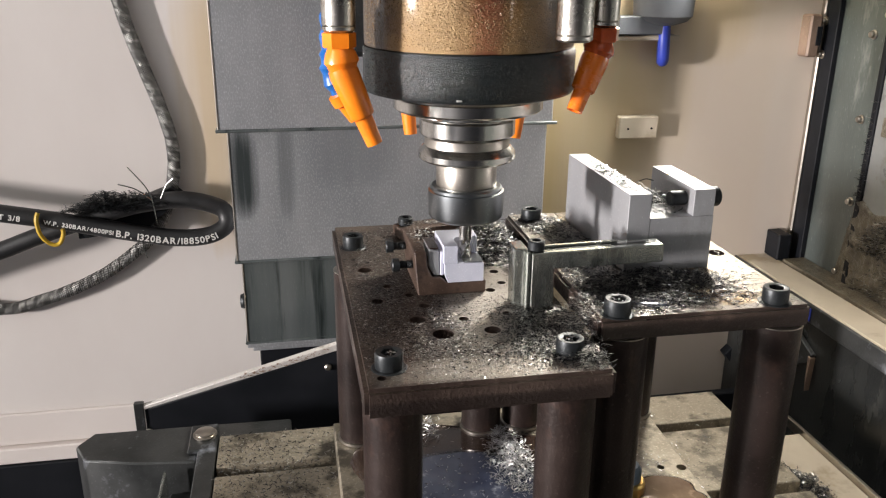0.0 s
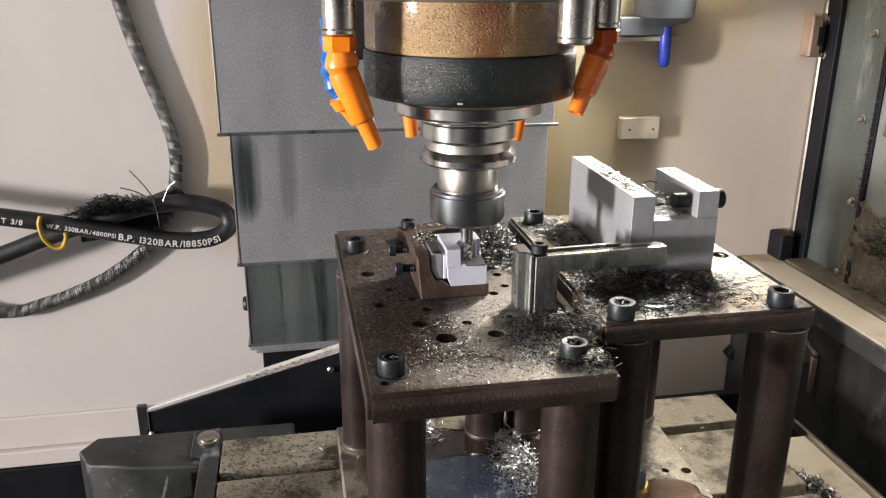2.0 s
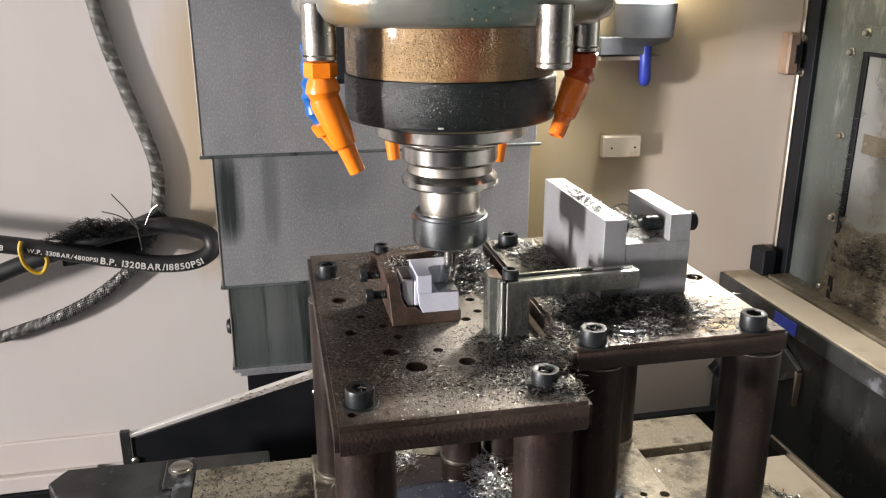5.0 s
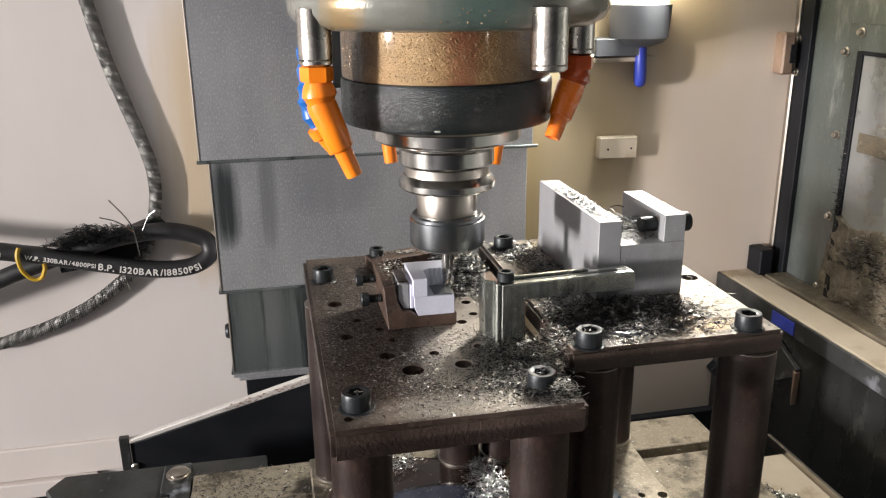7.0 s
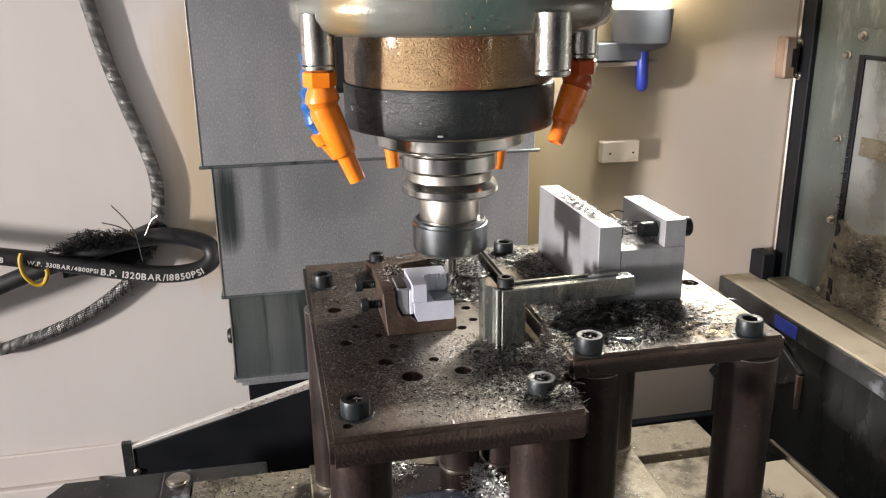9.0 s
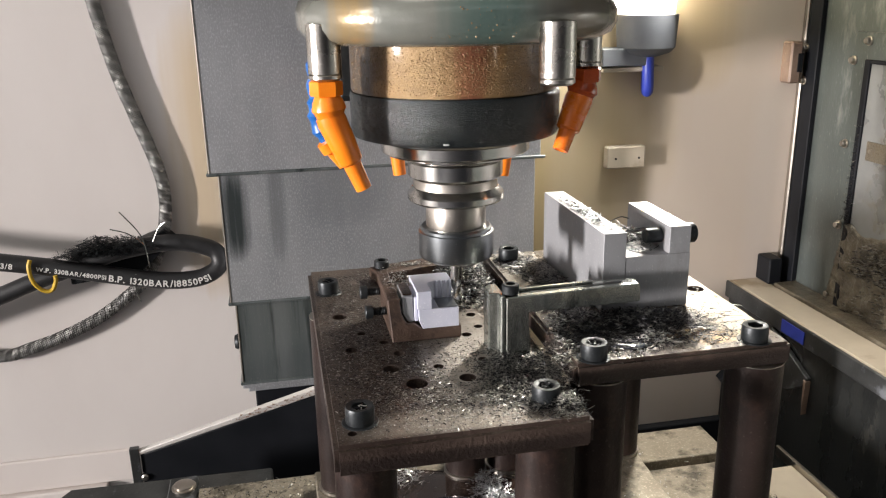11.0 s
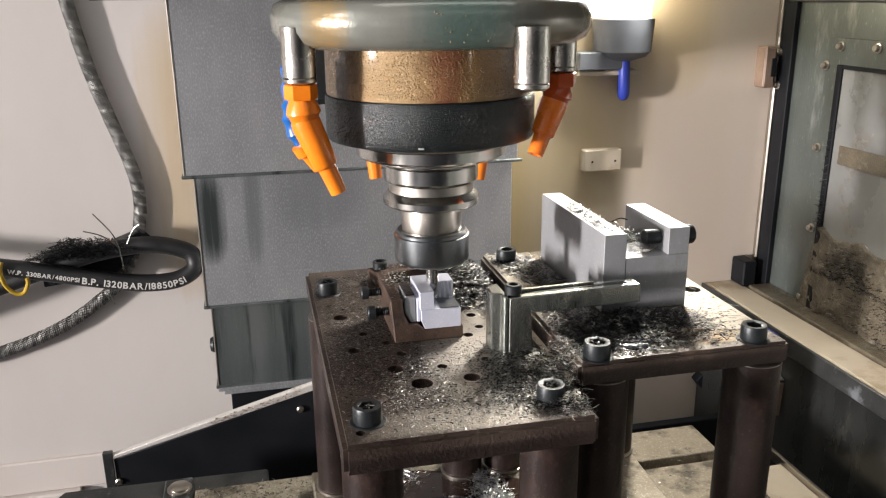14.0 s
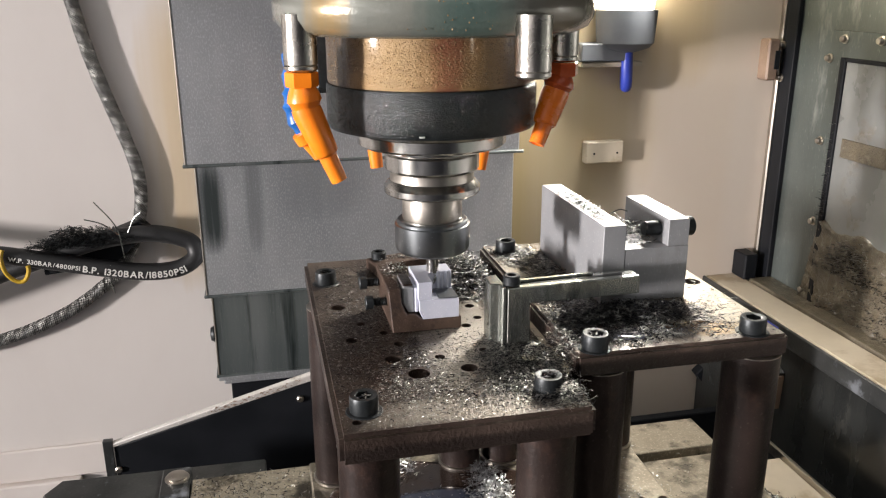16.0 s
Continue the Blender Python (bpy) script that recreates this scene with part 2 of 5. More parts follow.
PANE = surface("dirty_window_pane", (0.15, 0.155, 0.155), (0.20, 0.205, 0.20), 0.28, 0.0, 14, 300, 0.25, 0.0006, 0.1, spots=(0.13, 0.11, 0.085), amount=0.42, spot_scale=22, coat=0.4, grain=(0.7, 1.0))
GRIME = surface("tan_coolant_scum", (0.14, 0.115, 0.075), (0.085, 0.07, 0.048), 0.35, 0, 60, 500, 0.8, 0.003, spots=(0.24, 0.22, 0.17), amount=0.42, spot_scale=70, coat=0.4)
TABLE = surface("worn_machine_table", (0.27, 0.235, 0.18), (0.38, 0.335, 0.26), 0.34, 0.35, 30, 450, 0.3, 0.0006, 0.14, spots=(0.09, 0.078, 0.058), amount=0.52, spot_scale=30, coat=0.15, grain=(0.55, 0.8))
DARK_IRON = surface("dark_oiled_iron", (0.034, 0.036, 0.036), (0.065, 0.067, 0.067), 0.34, 0.5, 30, 450, 0.3, 0.0005, 0.12, spots=(0.24, 0.255, 0.28), amount=0.41, spot_scale=34, coat=0.2)
COOLANT = surface("milky_coolant", (0.045, 0.055, 0.095), (0.10, 0.115, 0.165), 0.08, 0.0, 26, 60, 0.15, 0.001, 0.03, spots=(0.42, 0.45, 0.52), amount=0.40, spot_scale=70, coat=1.0)
OIL = surface("amber_oil_film", (0.12, 0.075, 0.045), (0.20, 0.135, 0.085), 0.10, 0.0, 26, 90, 0.2, 0.001, 0.04, coat=1.0)
DARK_OIL = surface("dark_oil_film", (0.030, 0.018, 0.014), (0.060, 0.040, 0.030), 0.12, 0.0, 26, 90, 0.3, 0.001, 0.05, coat=0.8)
CHIP = surface("bright_metal_chips", (0.34, 0.33, 0.31), (0.50, 0.49, 0.46), 0.36, 1.0, 200, 900, 0.0, island=0.72)
CHIP_FINE = surface("fine_metal_chips", (0.27, 0.262, 0.25), (0.41, 0.40, 0.385), 0.42, 0.75, 200, 900, 0.0, island=0.34)
BRASS = surface("brass", (0.45, 0.31, 0.10), (0.55, 0.39, 0.14), 0.3, 1.0, 60, 600, 0.1)
LAMP_GREY = surface("grey_lamp_housing", (0.095, 0.102, 0.116), (0.120, 0.128, 0.142), 0.55, 0, 30, 500, 0.05, grain=(0.8, 1.0))
DROP = surface("wet_coolant_drops", (0.020, 0.016, 0.012), (0.05, 0.038, 0.026), 0.05, 0.0, 60, 500, 0.0, coat=1.0, shine=1.0)
AMBER_DROP = surface("amber_coolant_drops", (0.26, 0.165, 0.075), (0.36, 0.25, 0.13), 0.05, 0.3, 60, 500, 0.0, coat=1.0, shine=1.0)
CHIP_DARK = surface("dark_oily_chips", (0.20, 0.20, 0.19), (0.34, 0.335, 0.32), 0.36, 1.0, 200, 900, 0.0, island=0.77)
FADED = surface("faded_blue_plastic", (0.10, 0.15, 0.20), (0.07, 0.10, 0.14), 0.4, 0, 60, 500, 0.1)
GLOW = surface("lit_lamp_tube", (1.0, 0.90, 0.66), (1.0, 0.90, 0.66), 0.4, 0, 30, 300, 0.0, emit=16.0)


# ---- mesh helpers ----
ORIGIN = {}


def mesh_from(name, bm, material, origin, smooth=None):
    bmesh.ops.recalc_face_normals(bm, faces=bm.faces[:])
    bm.transform(Matrix.Translation(-Vector(origin)))
    me = bpy.data.meshes.new(name)
    bm.to_mesh(me)
    bm.free()
    me.materials.append(material)
    me.polygons.foreach_set("use_smooth", [True] * len(me.polygons))
    me.set_sharp_from_angle(angle=radians(32 if smooth is None else smooth))
    return me


def thing(name, origin, label, category, group="", kind=""):
    ob = new(name)
    ob.empty_display_size = 0.01
    ob.location = origin
    ORIGIN[ob.name] = Vector(origin)
    return tagged(ob, label, category, group, kind)


def part(name, bm, material, parent, label="", smooth=None):
    o = ORIGIN[parent.name]
    ob = new(name, mesh_from(name, bm, material, o, smooth))
    ob.parent = parent
    ORIGIN[ob.name] = o
    return tagged(ob, label)


def solid(name, bm, material, origin, label, category, group="", kind="", smooth=None):
    ob = new(name, mesh_from(name, bm, material, origin, smooth))
    ob.location = origin
    ORIGIN[ob.name] = Vector(origin)
    return tagged(ob, label, category, group, kind)


def box(x0, x1, y0, y1, z0, z1, bevel=0.0008, bm=None, steps=1):
    b = bmesh.new()
    bmesh.ops.create_cube(b, size=1)
    b.transform(Matrix.Translation(((x0 + x1) / 2, (y0 + y1) / 2, (z0 + z1) / 2)) @ Matrix.Diagonal((x1 - x0, y1 - y0, z1 - z0, 1)))
    if bevel:
        bmesh.ops.bevel(b, geom=b.edges[:], offset=bevel, segments=steps, affect="EDGES")
    return join(bm, b)


def join(bm, b):
    if bm is None:
        return b
    me = bpy.data.meshes.new("t")
    b.to_mesh(me)
    b.free()
    bm.from_mesh(me)
    bpy.data.meshes.remove(me)
    return bm


def prism(points, z0, z1, bevel=0.0006, bm=None, axis="z"):
    """A straight solid on the outline points; axis: the way it is drawn out."""
    b = bmesh.new()
    put = {"z": lambda u, v, w: (u, v, w), "y": lambda u, v, w: (u, w, v), "x": lambda u, v, w: (w, u, v)}[axis]
    low = [b.verts.new(put(u, v, z0)) for u, v in points]
    high = [b.verts.new(put(u, v, z1)) for u, v in points]
    b.faces.new(low), b.faces.new(high)
    for i in range(len(points)):
        j = (i + 1) % len(points)
        b.faces.new((low[i], low[j], high[j], high[i]))
    bmesh.ops.recalc_face_normals(b, faces=b.faces[:])
    if bevel:
        bmesh.ops.bevel(b, geom=b.edges[:], offset=bevel, segments=1, affect="EDGES")
    return join(bm, b)


def lathe(profile, m=None, seg=48, bm=None):
    """Turns (radius, height) pairs round the z axis and closes both ends."""
    b = bmesh.new()
    rings = []
    for r, z in profile:
        if r < 1e-6:
            rings.append([b.verts.new((0, 0, z))])
        else:
            rings.append([b.verts.new((r * math.cos(2 * math.pi * k / seg), r * math.sin(2 * math.pi * k / seg), z)) for k in range(seg)])
    for a, c in zip(rings, rings[1:]):
        for k in range(seg):
            n = (k + 1) % seg
            q = [a[k % len(a)], a[n % len(a)], c[n % len(c)], c[k % len(c)]]
            q = list(dict.fromkeys(q))
            if len(q) > 2:
                b.faces.new(q)
    for ring in (rings[0], rings[-1]):
        if len(ring) > 2:
            b.faces.new(ring)
    if m is not None:
        b.transform(m)
    return join(bm, b)


def smooth_line(points, steps=8):
    pts = [Vector(p) for p in points]
    out = []
    for i in range(len(pts) - 1):
        a, b, c, d = pts[max(i - 1, 0)], pts[i], pts[i + 1], pts[min(i + 2, len(pts) - 1)]
        for s in range(steps):
            u = s / steps
            out.append(0.5 * (2 * b + (c - a) * u + (2 * a - 5 * b + 4 * c - d) * u * u + (3 * b - a - 3 * c + d) * u ** 3))
    return out + [pts[-1]]


def frames_along(line):
    up = Vector((0, -1, 0.01))
    out = []
    for i, p in enumerate(line):
        t = (line[min(i + 1, len(line) - 1)] - line[max(i - 1, 0)]).normalized()
        n = (up - t * up.dot(t)).normalized()
        up = n
        out.append((p, t, n, t.cross(n)))
    return out


def tube(line, radius, seg=14, bm=None):
    b = bmesh.new()
    rings = []
    for i, (p, t, n, s) in enumerate(frames_along(line)):
        r = radius[i] if isinstance(radius, list) else radius
        rings.append([b.verts.new(p + r * (math.cos(2 * math.pi * k / seg) * n + math.sin(2 * math.pi * k / seg) * s)) for k in range(seg)])
    for a, c in zip(rings, rings[1:]):
        for k in range(seg):
            b.faces.new((a[k], a[(k + 1) % seg], c[(k + 1) % seg], c[k]))
    b.faces.new(rings[0]), b.faces.new(rings[-1])
    return join(bm, b)


def drilled(bm, holes, z0, z1, seg=20):
    """Cuts upright round holes (x, y, radius) through a solid."""
    cutter = bmesh.new()
    for x, y, r in holes:
        lathe([(r, z0), (r, z1)], Matrix.Translation((x, y, 0)), seg, cutter)
    bmesh.ops.recalc_face_normals(cutter, faces=cutter.faces[:])
    bmesh.ops.recalc_face_normals(bm, faces=bm.faces[:])
    pair = []
    for b in (bm, cutter):
        me = bpy.data.meshes.new("t")
        b.to_mesh(me)
        b.free()
        pair.append(new("t", me))
    mod = pair[0].modifiers.new("b", "BOOLEAN")
    mod.operation, mod.object, mod.solver = "DIFFERENCE", pair[1], "EXACT"
    me = bpy.data.meshes.new_from_object(pair[0].evaluated_get(bpy.context.evaluated_depsgraph_get()))
    out = bmesh.new()
    out.from_mesh(me)
    for ob in pair:
        old = ob.data
        bpy.data.objects.remove(ob)
        bpy.data.meshes.remove(old)
    bpy.data.meshes.remove(me)
    return out


ON_TABLE, ON_HEAD = [], []
rnd = random.Random(7)

# ---- the enclosure ----
WY = 0.365
solid("wall_back", box(-2.65, 0.56, WY, WY + 0.03, -0.6, 0.80, 0), BACK_WALL, (0, WY, -0.6), "cream painted sheet metal back wall, oil-stained, with the cover's shadow painted in", "wall", kind="structure")
# left wall, front wall and roof are unseen, added to control bounced light
solid("wall_left", box(-2.68, -2.65, -2.0, WY, -0.6, 0.80, 0), FRAME, (-2.66, 0, -0.6), "unseen grey wall added far left to limit bounced light", "wall", kind="structure")
solid("wall_front", box(-2.65, 0.56, -2.03, -2.0, -0.6, 0.80, 0), BLACK, (0, -2.01, -0.6), "unseen black wall added across the open front to stop bounced light", "wall", kind="structure")
solid("ceiling", box(-2.68, 0.59, -2.03, WY + 0.03, 0.80, 0.83, 0), FRAME, (0, 0, 0.8), "unseen grey roof added to limit bounced light", "ceiling", kind="structure")
solid("floor", box(-2.68, 0.59, -2.03, WY + 0.03, -0.63, -0.60, 0), BLACK, (0, 0, -0.6), "black chip pan floor of the machine", "floor", kind="structure")
solid("wall_right", box(0.56, 0.59, -2.0, WY, -0.6, 0.80, 0), BLACK, (0.57, 0, -0.6), "black side wall behind the door", "wall", kind="structure")

# side door with a window, standing along the right side
DX = 0.50
door = thing("door_1", (DX, 0.0, -0.15), "dark green-grey steel side door with dirty window", "door", kind="structure")
part("door_panel", box(DX, DX + 0.012, -0.9, 0.349, -0.15, 0.210, 0.001), DOOR, door)
part("top_rail", box(DX - 0.006, DX + 0.02, -0.9, 0.352, 0.2105, 0.218, 0.001), FRAME, door, "grey painted top rail")
part("edge_strip", box(DX - 0.0095, DX - 0.0005, 0.3545, 0.3625, -0.15, 0.8, 0.0015), STEEL_DULL, door, "pale metal edge strip")
# black strip draws the shadow along the door's rear edge
part("hinge_stile", box(DX - 0.007, DX - 0.0005, 0.3325, 0.3540, -0.15, 0.2095, 0.0008), BLACK, door, "black stile strip in place of the shadow at the door edge")
wf = part("window_frame", box(DX - 0.004, DX - 0.0005, -0.40, 0.2755, -0.15, 0.1735, 0.0006), DOOR, door, "grey-green window frame plate")
part("pane", box(DX - 0.006, DX - 0.0045, -0.38, 0.2440, -0.145, 0.1425, 0.0004), PANE, wf, "clouded window pane splashed with chips")
part("seal", box(DX - 0.0085, DX - 0.004, 0.2440, 0.2520, -0.145, 0.1465, 0.0008), BLACK, wf, "black rubber seal")
part("seal", box(DX - 0.0085, DX - 0.004, -0.38, 0.2438, 0.1425, 0.1465, 0.0008), BLACK, wf, "black rubber seal")
part("scum_band", box(DX - 0.0078, DX - 0.0062, -0.38, 0.2330, 0.0440, 0.0640, 0.0005), GRIME, wf, "tan coolant scum band")
for y, z in ((0.353, 0.1525), (0.351, 0.1155), (0.2735, 0.1440), (0.2535, 0.1650), (0.2705, 0.0552), (0.2640, -0.0350), (0.266, -0.118), (0.20, 0.166)):
    m = Matrix.Translation((DX - (0.0071 if y > 0.33 else 0.0042), y, z)) @ pose(0, 0, 0, 0, -90, 0)
    part("screw", lathe([(0.0050, 0), (0.0050, 0.0010), (0.0034, 0.0013), (0.0034, 0.0046), (0.0026, 0.0056), (0, 0.0056)], m, 16), STEEL_DULL, door, "small bright round-headed screw")
scum = bmesh.new()
NY, NZ = 90, 34
grid_ = []
for iy in range(NY):
    for iz in range(NZ):
        y, z = -0.12 + (0.374 + 0.022 * (1 - iz / NZ)) * iy / (NY - 1), -0.146 + 0.115 * iz / (NZ - 1)
        v = Vector((y, z, 0))
        z += 0.007 * noise.noise(v * 45) * (iz / NZ)
        lump = 0.0015 + 0.006 * max(0, noise.noise(v * 60 + Vector((3, 1, 0)))) + 0.003 * noise.noise(v * 190)
        if iz in (0, NZ - 1) or iy in (0, NY - 1):
            lump = -0.004
        grid_.append(scum.verts.new((DX - 0.0065 - lump, y, z)))
for iy in range(NY - 1):
    for iz in range(NZ - 1):
        q = iy * NZ + iz
        scum.faces.new((grid_[q], grid_[q + 1], grid_[q + NZ + 1], grid_[q + NZ]))
part("scum_crust", scum, GRIME, door, "crust of wet chips and coolant scum", 80)
hinge = part("hinge_block", box(0.4690, 0.4835, 0.345, WY - 0.0005, 0.113, 0.160, 0.002), TAN, door, "tan stained hinge block")
part("hinge_slot", box(0.4775, 0.4842, 0.3440, 0.3448, 0.126, 0.147, 0.0003), BLACK, hinge)

sill = thing("door_sill", (0.45, 0, -0.16), "cream sheet metal door sill ledge, stained", "sill", kind="structure")
part("ledge", box(0.428, 0.4700, -0.9, WY - 0.001, -0.136, -0.129, 0.002), CREAM, sill)
part("ledge_lip", box(0.424, 0.4275, -0.9, WY - 0.001, -0.1500, -0.129, 0.0012), DARK_IRON, sill, "dark front lip")
part("rear_ledge", box(0.4702, DX - 0.0005, -0.9, WY - 0.032, -0.1360, -0.1255, 0.001), GRIME, sill, "grimy grey ledge under the door")
tag = thing("blue_sticker", (0.4235, 0.22, -0.141), "small deep blue sticker on the sill's dark front lip", "sticker")
part("label_sheet", box(0.4228, 0.4238, 0.202, 0.2425, -0.1475, -0.1330, 0.0002), BLUE_LABEL, tag)
flap = thing("side_flap", (0.426, 0.21, -0.19), "dull grey bent sheet flap under the door sill", "bracket")
part("flap_sheet", prism([(0.190, -0.182), (0.262, -0.1506), (0.262, -0.214), (0.222, -0.210), (0.196, -0.194)], 0.4240, 0.4297, 0.0008, None, "x"), DARK_IRON, flap)
part("torn_edge", prism([(0.1900, -0.186), (0.1945, -0.184), (0.1930, -0.208), (0.1918, -0.226)], 0.4225, 0.4297, 0.0006, None, "x"), TAN, flap, "pale bare torn edge")
solid("trim_lower_panel", box(0.430, 0.445, -0.9, WY - 0.001, -0.6, -0.1502, 0.001), DARK_PANEL, (0.43, 0, -0.6), "glossy black lower side panel", "panel", kind="structure")
post = solid("sill_post", box(0.4640, 0.4815, 0.336, WY - 0.001, -0.1288, -0.097, 0.0015), BLACK, (0.485, 0.35, -0.15), "black bracket at the door foot", "bracket")

tray = thing("chip_tray", (0.34, 0, -0.26), "cream sheet metal way cover beside the table", "tray")
ON_TABLE.append(tray)
part("tray_sheet", box(0.296, 0.3950, -0.9, 0.150, -0.256, -0.250, 0.001), CREAM, tray)
part("rim", box(0.3955, 0.3995, -0.9, 0.18, -0.256, -0.244, 0.0008), STEEL_DULL, tray, "bare metal rim")
solid("rear_panel", box(0.13, 0.43, 0.30, 0.312, -0.6, -0.286, 0.001), BLACK, (0.28, 0.3, -0.6), "black panel behind the table", "panel", kind="structure")

tab = thing("wall_tab", (0.430, 0.355, -0.26), "small black tilted square tab on the back wall", "bracket")
part("tab_plate", prism([(0.4215, -0.2600), (0.4375, -0.2440), (0.4495, -0.2590), (0.4335, -0.2755)], 0.350, WY - 0.0005, 0.0008, None, "y"), BLACK, tab)

# left: skirting steps and the black sloping guard
skirt = thing("wall_skirt", (-0.5, 0.34, -0.32), "white stepped sheet metal skirt along the wall", "skirt", kind="structure")
part("upper_step", box(-2.649, -0.301, 0.360, WY - 0.0005, -0.306, -0.267, 0.0015), WALL, skirt)
part("lower_step", box(-2.649, -0.33, 0.353, WY - 0.0005, -0.326, -0.3065, 0.0015), WALL, skirt)
solid("lower_guard", box(-2.649, -0.30, 0.350, WY - 0.0005, -0.6, -0.3265, 0.001), BLACK, (-0.6, 0.33, -0.6), "black lower guard panel", "panel", kind="structure")
GY = 0.235
guard = thing("slope_guard", (-0.1, GY, -0.6), "black guard plate with sloping top edge and pale rim", "guard", kind="structure")
part("guard_plate", prism([(-0.266, -0.6), (0.09, -0.6), (0.09, -0.1195), (-0.0745, -0.1560), (-0.266, -0.2050)], GY, GY + 0.003, 0.0006, None, "y"), BLACK, guard)
part("rim_strip", prism([(-0.2700, -0.2052), (-0.0745, -0.1552), (0.09, -0.1187), (0.09, -0.1115), (-0.0745, -0.1475), (-0.2700, -0.2010)], GY - 0.0015, GY + 0.006, 0.0008, None, "y"), RIM, guard, "pale paint-chipped rim")
part("end_tab", box(-0.2755, -0.2665, GY - 0.002, GY + 0.004, -0.245, -0.1965, 0.0006), DARK_IRON, guard, "dark end tab")
for x, z in ((-0.2640, -0.2290), (-0.0865, -0.1735)):
    part("screw", lathe([(0.0036, 0), (0.0036, 0.002), (0.0022, 0.0032), (0, 0.0032)], Matrix.Translation((x, GY, z)) @ pose(0, 0, 0, 90, 0, 0), 16), STEEL_DULL, guard, "small steel screw")
flake = bmesh.new()
for k in range(70):
    x = rnd.uniform(-0.175, -0.085)
    zz = -0.1552 + (x + 0.0745) * 0.2558 + rnd.uniform(0.001, 0.0062)
    prism([(x, zz), (x + rnd.uniform(0.001, 0.004), zz + rnd.uniform(-0.0004, 0.001)), (x + rnd.uniform(0.0, 0.003), zz + rnd.uniform(0.0006, 0.0016))], GY - 0.0019, GY - 0.0013, 0, flake, "y")
tagged(part("chipped_paint", flake, TAN, guard, "dark chipped paint flecks"), kind="stuff")

# telescopic column covers, each a folded sheet with a hemmed lower edge
def column_cover(x0, x1, y, z0, z1, material, label, hem=True):
    c = thing("column_cover", ((x0 + x1) / 2, y, z0), label, "machine cover", "column covers")
    part("front_sheet", box(x0, x1, y, y + 0.0024, z0, z1, 0.0011), material, c)
    for xs in (x0, x1 - 0.0016):
        part("side_sheet", box(xs, xs + 0.0016, y + 0.0025, 0.345, z0, z1, 0.0004), material, c)
    # thin bright tube on the fold imitates the highlight along the left edge
    part("folded_edge", tube([Vector((x0 + 0.0003, y + 0.0002, z)) for z in (z0 + 0.001, (z0 + z1) / 2, z1)], 0.0010, 10), STEEL_DULL, c, "bright folded edge that stands in for the edge highlight")
    if hem:
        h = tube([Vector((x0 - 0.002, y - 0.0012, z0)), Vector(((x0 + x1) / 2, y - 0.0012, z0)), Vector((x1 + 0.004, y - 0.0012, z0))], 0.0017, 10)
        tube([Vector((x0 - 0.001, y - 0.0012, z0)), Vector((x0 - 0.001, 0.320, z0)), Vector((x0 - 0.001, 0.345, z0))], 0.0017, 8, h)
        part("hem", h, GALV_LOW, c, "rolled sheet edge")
    return c


cover_a = column_cover(-0.1798, 0.1568, 0.298, 0.0557, 0.55, GALV, "grey galvanised telescopic cover sheet, uppermost and widest")
cover_b = column_cover(-0.1716, 0.1524, 0.3025, -0.0807, 0.12, GALV_RUB, "grey galvanised telescopic cover sheet with dark rub marks")
cover_c = column_cover(-0.1673, 0.1481, 0.307, -0.1747, 0.0, GALV_LOW, "dark galvanised lowest cover sheet with streaks")
lip = box(-0.1678, 0.1481, 0.3042, 0.3068, -0.1798, -0.1747, 0.0006)
box(-0.1624, 0.1481, 0.3060, 0.3085, -0.1846, -0.1800, 0.0006, lip)
part("double_lip", lip, GALV, cover_c, "doubled lower lip")
knob = lathe([(0.0, 0), (0.007, 0.0), (0.0085, 0.003), (0.007, 0.006), (0, 0.007)], Matrix.Translation((-0.1673, 0.33, -0.1355)) @ pose(0, 0, 0, 0, -90, 0), 20)
part("side_knob", knob, BOLT, cover_c, "round black side knob")
ON_HEAD += [cover_a, cover_b]
solid("column_base", box(-0.1558, 0.1481, 0.312, 0.345, -0.6, -0.1846, 0.001), BLACK, (0, 0.33, -0.6), "black painted foot of the machine column", "column", kind="structure")

# ---- wall lamp, junction box, hoses ----
lamp = thing("wall_lamp", (0.29, 0.34, 0.13), "lit tubular work lamp in grey housing on the wall", "lamp")
lm = Matrix.Translation((0.2920, 0.349, -0.001))
part("housing", lathe([(0.0, 0.150), (0.012, 0.150), (0.026, 0.1545), (0.0315, 0.160), (0.0335, 0.192), (0.0335, 0.1945), (0.030, 0.1955), (0, 0.1955)], lm, 32), LAMP_GREY, lamp)
part("tube", lathe([(0.0, 0.196), (0.0290, 0.196), (0.0295, 0.205), (0.0290, 0.40), (0.0, 0.402)], lm, 32), GLOW, lamp, "glowing warm white tube")
part("bracket", box(0.238, 0.292, 0.338, WY - 0.0005, 0.1400, 0.1590, 0.001), LAMP_GREY, lamp, "dark mounting bracket")
part("bracket_lip", box(0.240, 0.312, 0.343, WY - 0.0005, 0.1335, 0.1387, 0.001), CREAM, lamp, "cream ledge under the bracket")
loop = smooth_line([(0.2925, 0.343, 0.152), (0.2930, 0.342, 0.132), (0.2945, 0.344, 0.116), (0.2960, 0.348, 0.1110), (0.2975, 0.353, 0.116), (0.2980, 0.355, 0.132), (0.2970, 0.354, 0.152)])
part("cable", tube(loop, 0.0064, 12), BLUE_LABEL, lamp, "blue cable loop")

jb = thing("junction_box", (0.285, WY, 0.02), "small cream painted metal box on the wall", "box")
part("box_body", box(0.2541, 0.3006, 0.352, WY - 0.0005, 0.0238, 0.0492, 0.0015), CREAM, jb)
